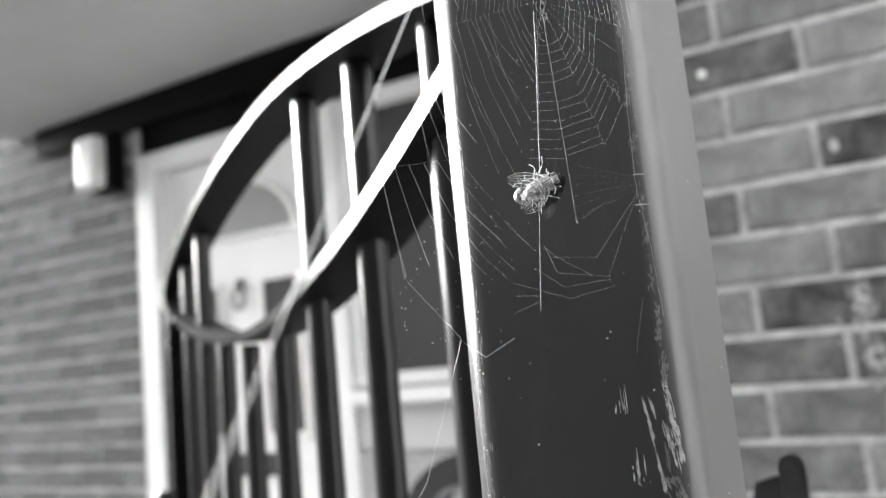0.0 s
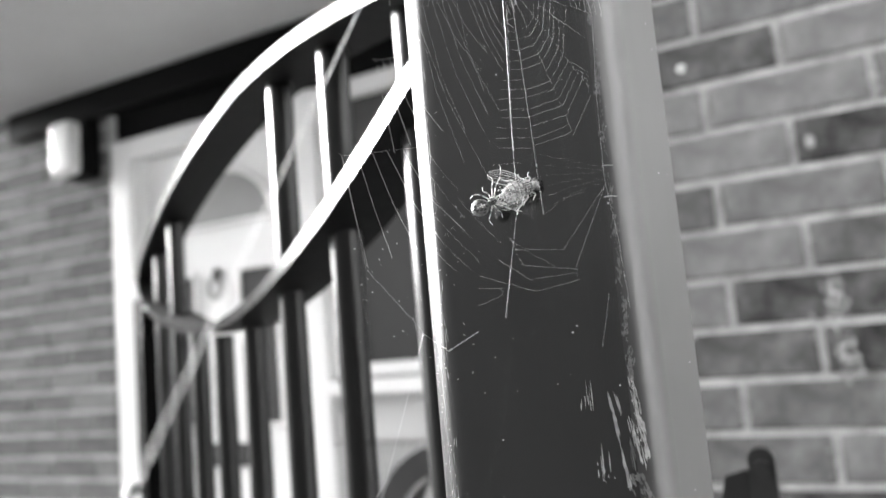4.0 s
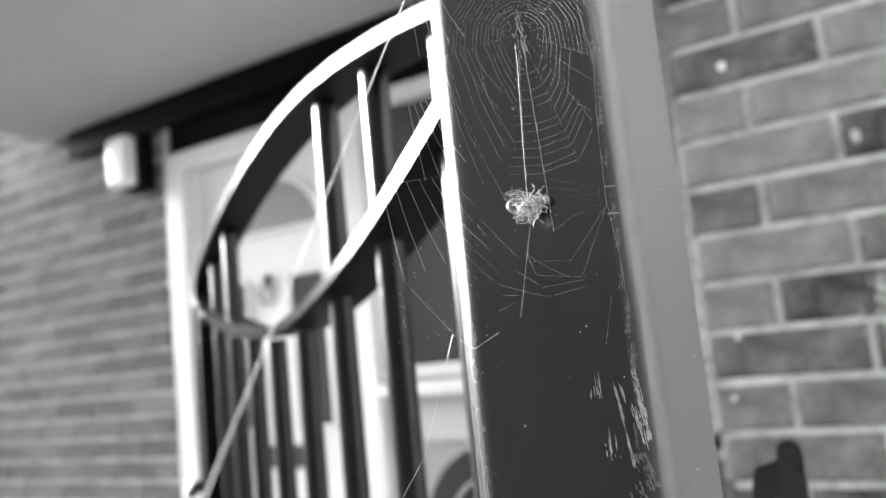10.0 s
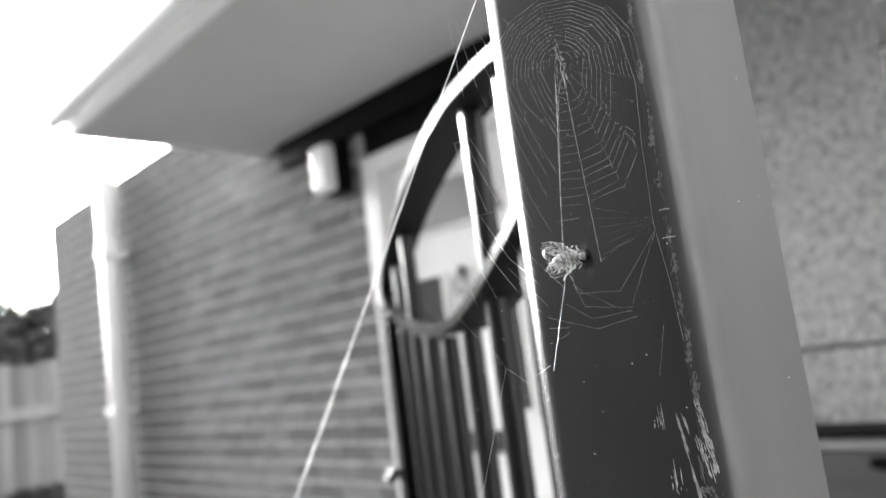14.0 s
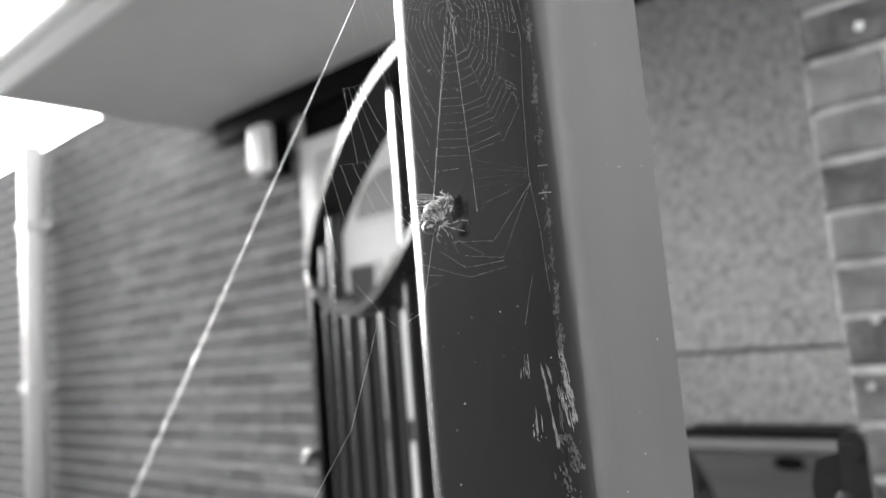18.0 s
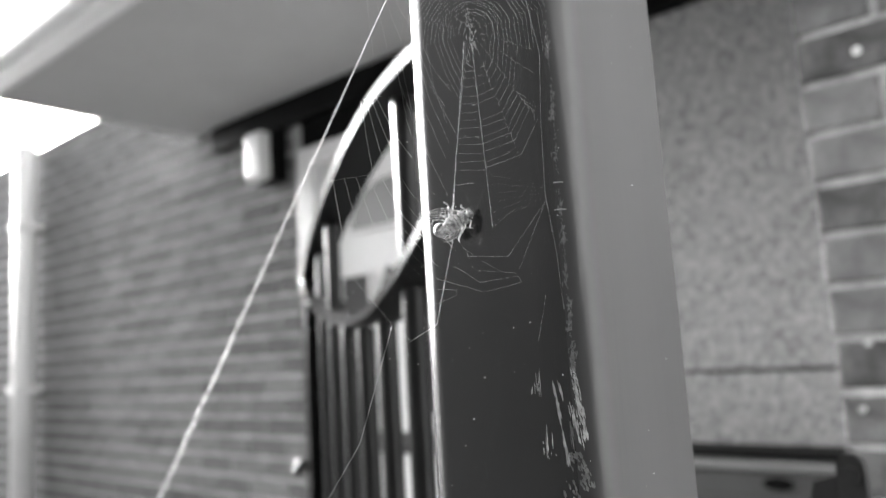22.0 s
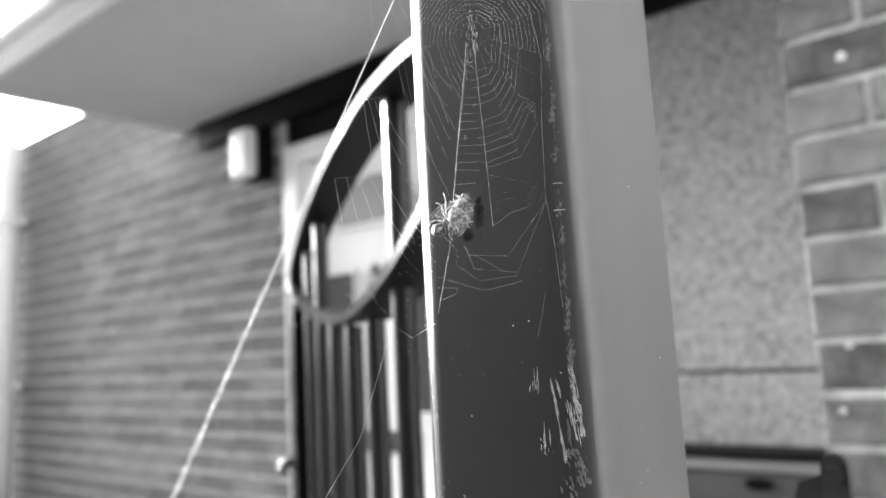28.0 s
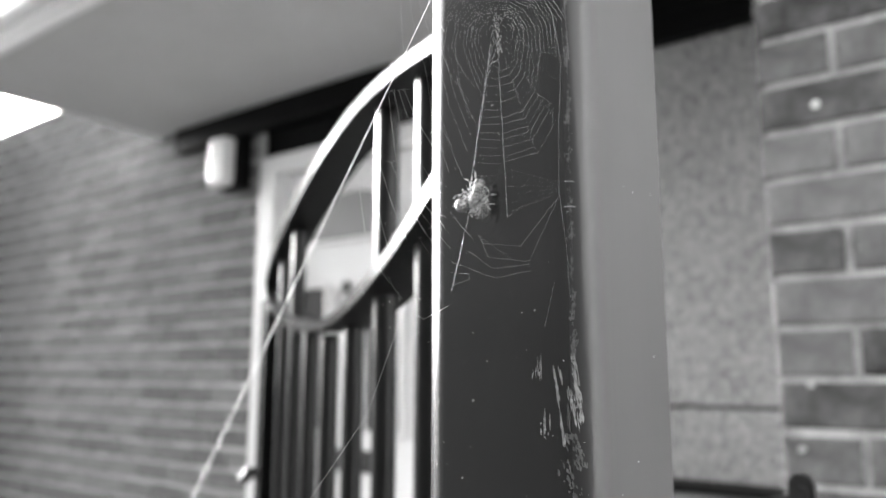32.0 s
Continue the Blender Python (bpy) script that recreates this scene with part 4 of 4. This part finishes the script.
for x, z, w, h in ((-3.5, 0.45, 0.34, 0.22), (-3.5, -0.45, 0.34, 0.22), (-2.8, 0.62, 0.36, 0.26), (-2.8, -0.62, 0.36, 0.26), (-2.1, 0.72, 0.34, 0.3), (-2.1, -0.72, 0.34, 0.3), (-1.55, 0.35, 0.2, 0.24), (-1.55, -0.35, 0.2, 0.24), (-2.4, 1.2, 0.3, 0.14), (-2.4, -1.2, 0.3, 0.14), (-3.9, 0.0, 0.2, 0.24)):
    part("spot", blob(on_abdomen(x, z), (w * MM, 0.00012, h * MM), None, 0.5, x * 3 + z, 9, 6), M_PREYD, sp_abd, "dark blotch", True)
for x, z in ((-3.1, 0), (-2.7, 0.0), (-2.3, 0.0), (-1.9, 0.0), (-2.3, 0.3), (-2.3, -0.3)):
    part("pale_mark", blob(on_abdomen(x, z, 1.02), (0.00017, 0.0001, 0.00012), None, 0.3, x + z, 8, 5), M_SILK, sp_abd, "white cross mark", True)
ceph = part("cephalothorax", loft([(-1.05, 0.3, 0.3, 0), (-0.75, 0.78, 0.6, 0), (-0.2, 0.92, 0.7, 0), (0.3, 0.7, 0.6, 0), (0.65, 0.42, 0.45, 0), (0.8, 0.15, 0.2, 0)], 16, 0.12, 9.0), M_SPIDER, spider, "", True)
part("stripe", tube([(-0.0007, -0.0006, 0), (-0.0001, -0.00072, 0), (0.0005, -0.00052, 0)], 0.00016, 6), M_PREYD, ceph, "dark middle stripe", True)
for z in (-0.3, 0.3):
    part("palp", tube(smooth_line([(0.6, -0.3, z), (1.1, -0.6, z * 1.8), (1.5, -0.3, z * 1.2)]), 0.00013, 6, None, 0.00009), M_LEG, spider, "", True)
LEGS = (((0.4, -0.3, 0.5), (1.6, -1.0, 2.2), (3.2, -0.9, 3.6), (4.0, -0.2, 5.2)), ((0.1, -0.3, 0.6), (0.9, -1.0, 2.4), (1.6, -0.9, 3.6), (1.2, -0.2, 4.8)), ((-0.2, -0.3, 0.6), (-0.3, -0.9, 1.6), (-0.9, -0.8, 2.4), (-0.6, -0.2, 3.2)), ((-0.4, -0.2, 0.5), (-1.6, -0.9, 1.9), (-2.8, -0.9, 2.5), (-3.6, -0.2, 2.2)),
        ((0.4, -0.3, -0.5), (2.0, -1.0, -1.3), (3.9, -0.8, -1.4), (5.8, -0.1, -2.4)), ((0.1, -0.3, -0.6), (1.2, -1.0, -1.9), (2.4, -0.8, -2.9), (3.9, -0.1, -3.9)), ((-0.2, -0.3, -0.6), (-0.1, -0.9, -1.7), (0.3, -0.8, -2.5), (0.2, -0.2, -3.4)), ((-0.4, -0.2, -0.5), (-1.4, -0.9, -1.8), (-2.2, -0.8, -2.8), (-2.0, -0.1, -3.8)))
for joints in LEGS:
    line = smooth_line(joints, 6)
    leg = part("leg", tube(line, 0.00015, 7, None, 0.00006), M_LEG, spider, "pale banded leg", True)
    for k in (5, 11):
        part("dark_band", tube(line[k:k + 3], 0.000158 - 0.0000049 * k, 7), M_BAND, leg, "", True)

# ---- bricks, last ----
def brick_mesh(name, length, height, m):
    bm = bmesh.new()
    l, h, b = length / 2, height / 2, 0.004
    back = [bm.verts.new((x, 0.02, z)) for x, z in ((-l, -h), (l, -h), (l, h), (-l, h))]
    mid = [bm.verts.new((x, 0.003, z)) for x, z in ((-l, -h), (l, -h), (l, h), (-l, h))]
    front = [bm.verts.new((x, random.uniform(-0.0006, 0.0006), z)) for x, z in ((-l + b, -h + b), (l - b, -h + b), (l - b, h - b), (-l + b, h - b))]
    bm.faces.new(front)
    for u, v in ((front, mid), (mid, back)):
        for i in range(4):
            bm.faces.new((u[i], v[i], v[(i + 1) % 4], u[(i + 1) % 4]))
    bmesh.ops.recalc_face_normals(bm, faces=bm.faces)
    me = bpy.data.meshes.new(name)
    bm.to_mesh(me)
    bm.free()
    me.materials.append(m)
    return me


def lay(wall, x0, x1, z_top, rows, y, m, near, far_m, flip=0, tall=0.065):
    """Stretcher bond from x0 rightwards; bricks inside `near` (x from, to) are objects, the rest one joined mesh."""
    rng = random.Random(3)
    kinds = {n: [brick_mesh("brick", l, tall, m) for _ in range(4)] for n, l in (("s", 0.215), ("h", 0.1025))}
    rest = bmesh.new()
    for k in range(rows):
        zc = z_top - 0.075 * k - 0.0375
        if zc < 0.04:
            break
        x, first = x0, (k + flip) % 2 == 1
        while x < x1 - 0.05:
            n = "h" if first or x1 - x < 0.215 else "s"
            l = 0.1025 if n == "h" else 0.215
            first = False
            xc = x + l / 2
            if near[0] <= xc <= near[1] and 0.85 < zc < 2.4:
                ob = new("brick", rng.choice(kinds[n]))
                ob.location = (xc, y + rng.uniform(-0.0012, 0.0012), zc + rng.uniform(-0.0012, 0.0012))
                ob.rotation_euler = (0, rng.uniform(-0.006, 0.006), rng.uniform(-0.004, 0.004))
                ob.parent = wall
            else:
                box(x, x + l, y, y + 0.02, zc - tall / 2, zc + tall / 2, 0, rest)
            x += l + 0.010
    tagged(part("brickwork", rest, far_m, wall), kind="stuff")


lay(wall_right, -0.005, 0.575, 2.40, 32, 0.0, M_BRICK, (-1, 1.0), M_BRICK_FAR)
lay(wall_front, -5.5, -1.89, 2.665, 36, YW, M_BRICK_L, (-3.55, 0), M_BRICK_FAR, tall=0.061)
# returning side of the pier: short brick ends
for k in range(22):
    box_ob = part("brick_end", box(0.0, 0.012, 0.0225 + 0.05 * (k % 2), 0.0225 + 0.05 * (k % 2) + 0.10, 2.40 - 0.075 * k - 0.07, 2.40 - 0.075 * k - 0.005), M_BRICK, wall_right)


# pale lime spots and bloom on the right-hand brickwork
for x, z, w, h, m in ((0.0755, 1.7576, 0.0065, 0.0065, M_DUST), (0.238, 1.6085, 0.006, 0.009, M_LIME), (0.0216, 1.2513, 0.005, 0.005, M_MORTAR), (0.0398, 1.3431, 0.005, 0.005, M_MORTAR), (0.104, 1.536, 0.004, 0.013, M_LIME), (0.108, 1.522, 0.003, 0.006, M_LIME)):
    rim = [(x + w * (1 + 0.3 * noise.noise(Vector((x * 50, k * 0.8, z * 30)))) * math.cos(k * math.pi / 9), z + h * (1 + 0.3 * noise.noise(Vector((z * 50, k * 0.8, x * 30)))) * math.sin(k * math.pi / 9)) for k in range(18)]
    part("lime_spot", prism(rim, lambda a, b: (a, -0.0022, b), (0, 0.003, 0)), m, wall_right, "pale lime spot")


def bloom(spots, seed, size):
    """Powdery lime: many thin uneven flecks thrown round each (x, z, spread across, spread up, count)."""
    rng = random.Random(seed)
    bm = bmesh.new()
    for x, z, sx, sz, count in spots:
        for _ in range(count):
            px, pz, r = x + rng.gauss(0, sx), z + rng.gauss(0, sz), size * rng.uniform(0.4, 1.5)
            rim = [(px + r * rng.uniform(0.6, 1.2) * math.cos(a * math.pi / 3.5), pz + 1.5 * r * rng.uniform(0.6, 1.2) * math.sin(a * math.pi / 3.5)) for a in range(7)]
            lift = rng.uniform(-0.0026, -0.0021)
            bm.faces.new([bm.verts.new((a, lift, b)) for a, b in rim])
    return bm


tagged(part("lime_bloom", bloom(((0.239, 1.385, 0.008, 0.018, 70), (0.247, 1.305, 0.008, 0.016, 60), (0.238, 1.345, 0.004, 0.02, 18)), 31, 0.0022), M_LIME, wall_right, "powdery pale lime bloom"), kind="stuff")
joints = []
for k in range(4, 19):
    zc, x = 2.40 - 0.075 * k - 0.0375, -0.005 + (0.1075 if k % 2 else 0.22)
    while x < 0.5:
        joints.append((x, zc - 0.008, 0.0045, 0.017, 22))
        x += 0.225
tagged(part("mortar_smear", bloom(joints, 32, 0.0018), M_LIME, wall_right, "mortar smeared beside the upright joints"), kind="stuff")


# ---- what moves ----
fly.scale = (1.12,) * 3


def motions():
    # seconds; millimetres from the spot where the fly hangs; its lean, roll and turn in degrees
    hang = [(0, -3.4, 9.2, 1.8, 27, 20, 29), (0.5, -4.2, 9.2, 1.4, 45, 25, 27), (1, -3.5, 9.2, 1.7, 63, 30, 28), (1.5, -4, 9.2, 2.4, 60, 30, 28), (2, -3.6, 9.2, 1.5, 55, 25, 27),
            (2.5, -3.7, 9.2, 0.6, 40, 20, 37), (3, -1.6, 9.2, 0.3, 15, 0, 67), (3.5, -1.3, 9.2, -0.3, 13, -5, 52), (5.5, -1.1, 9.2, -1.5, 27, 0, 32), (6, -2.3, 9.2, -0.8, 40, 0, 32),
            (6.5, -1.9, 9.2, 0.7, 40, 5, 27), (7, -1.4, 9.2, -0.2, 47, 5, 27), (8, -1.8, 9.2, -0.3, 31, 0, 27), (9, -1.2, 9.2, -0.3, 13, -10, 63), (10, -1.6, 9.2, -0, 19, -10, 41),
            (11, -0.7, 9.2, -1.4, 19, -5, 29), (11.5, -6.5, 9.2, -2.3, 17, -5, 34), (12, -7.3, 9.2, -2.1, 30, -5, 39), (13, -7.5, 9.2, -3, 5, 0, 45), (14, -7.5, 9.2, -4.4, 8, 0, 46),
            (15, -8.1, 9.2, -2.6, 35, 0, 43), (15.5, -9.5, 9.2, -2.8, 36, 0, 43), (18, -10.8, 9.2, -2.7, 27, 0, 41), (19, -9.5, 9.2, -1.7, 21, 0, 41), (20, -8.8, 9.2, -3.1, 28, 0, 41),
            (21, -9.2, 9.2, -2.7, 20, 0, 42), (23, -9.1, 9.2, -3.7, 37, 0, 41), (25, -8.9, 9.2, -4.1, 19, 0, 40), (28, -8.4, 9.2, -1.1, 57, 15, 39), (29, -9, 9.2, -0.1, 67, 20, 39),
            (30, -8.3, 9.2, -1.1, 72, 20, 39), (31, -8.7, 9.2, -0.6, 75, 20, 39), (32, -7, 9.2, 0.4, 75, 20, 37)]
    fly_rows = [(t, pose(PREY_AT[0] + x * 0.001, PREY_AT[1] + y * 0.001, PREY_AT[2] + z * 0.001, roll, -lean, turn) @ pose(0.0011, 0, 0)) for t, x, y, z, lean, roll, turn in hang]
    walk(fly, fly_rows)
    # the same for the spider, that climbs about it
    climb = [(0, -4.8, 10.7, 1.9, 21, 29), (0.5, -6.5, 10.2, 0.2, 40, 27), (1, -5.9, 10.9, 1.3, 30, 28), (1.5, -4.3, 7.5, -1.5, 77, 28), (2, -5.7, 7.9, -2.6, 58, 27), (2.5, -7.1, 8.2, -2.8, 45, 27),
            (3, -8, 8.4, -2.8, 29, 27), (3.5, -6.4, 8.5, -2.1, 23, 27), (5.5, -5.9, 8.5, -2.9, 19, 27), (6, -5.1, 8.4, -2.5, 32, 27), (6.5, -6.4, 8.6, -0.5, 19, 27), (7, -5.9, 8.7, -0, 1, 27),
            (8, -5.2, 8.6, -0.5, 7, 27), (9, -4.1, 8.4, -1.7, 27, 28), (10, -3.6, 11, 0.5, -6, 31), (11, -2.1, 9.6, -1.1, -9, 29), (11.5, -9.6, 9.8, -1.6, -10, 34), (12, -10.2, 10, -1.1, -20, 39),
            (13, -11.6, 11.2, -0.7, -36, 45), (14, -10.3, 11.4, -3.5, -27, 46), (15, -10.1, 12, -2.1, -19, 43), (15.5, -11.6, 11.9, -2.3, -27, 43), (18, -9.6, 8.7, -6.3, 20, 41),
            (19, -8.8, 8.8, -5.6, 8, 41), (20, -13, 8.7, -5.3, 14, 41), (21, -12, 8.7, -2.8, 16, 42), (23, -10.8, 10.9, -3.5, 42, 41), (25, -13, 8.7, -3.5, 12, 40), (28, -11.2, 8.8, -3.1, 43, 39),
            (29, -11.4, 8.5, -3.4, 56, 39), (30, -10.3, 8.4, -4.4, 58, 39), (31, -10.3, 8.8, -1.8, 42, 39), (32, -8.5, 9.6, 0, 32, 37)]
    walk(spider, [(t, pose(PREY_AT[0] + x * 0.001, PREY_AT[1] + y * 0.001, PREY_AT[2] + z * 0.001, 0, -lean, turn)) for t, x, y, z, lean, turn in climb])
    swing = []
    for t, m in fly_rows:
        aside = -0.0006 - 0.0010 * min(1, max(0, (t - 2) / 3))
        top, end = on_web(-0.0166, 0.029), m.translation + Vector((aside, aside / 2, 0))
        swing.append((t, Matrix.Translation(top) @ Vector((0, 0, -1)).rotation_difference(end - top).to_matrix().to_4x4()))
    walk(drop, swing)
    trail = []
    for t, m in fly_rows:
        f = min(1, max(0, (t - 9.5) / 5))
        top, low = m.translation + Vector((-0.0010, -0.0005, -0.0012)), on_web(-0.0215, -0.0269).lerp(on_web(-0.0270, -0.0325), f)
        trail.append((t, Matrix.Translation(top) @ Vector((0, 0, 1)).rotation_difference(low - top).to_matrix().to_4x4()))
    walk(tail, trail)
    early, late = Vector((-0.013, 0.594, 0.804)), Vector((-0.063, 0.522, 0.851))
    sway = [(0, 0.1901, -1.1255, 1.40, 0), (6, 0.1901, -1.1255, 1.40, 0), (9, 0.1901, -1.1255, 1.40, 0), (11, 0.1905, -1.1280, 1.4055, 0.5), (12, 0.1957, -1.1259, 1.4046, 0.55), (13, 0.1979, -1.1237, 1.4032, 0.58),
            (15, 0.1993, -1.1208, 1.4014, 0.8), (17.5, 0.2007, -1.1186, 1.40, 1), (23, 0.2007, -1.1186, 1.40, 1), (32, 0.2007, -1.1186, 1.40, 1)]
    walk(stay, [(t, Matrix.Translation((x, y, z)) @ Vector((0, 0, 1)).rotation_difference(early.lerp(late, f)).to_matrix().to_4x4()) for t, x, y, z, f in sway])


motions()
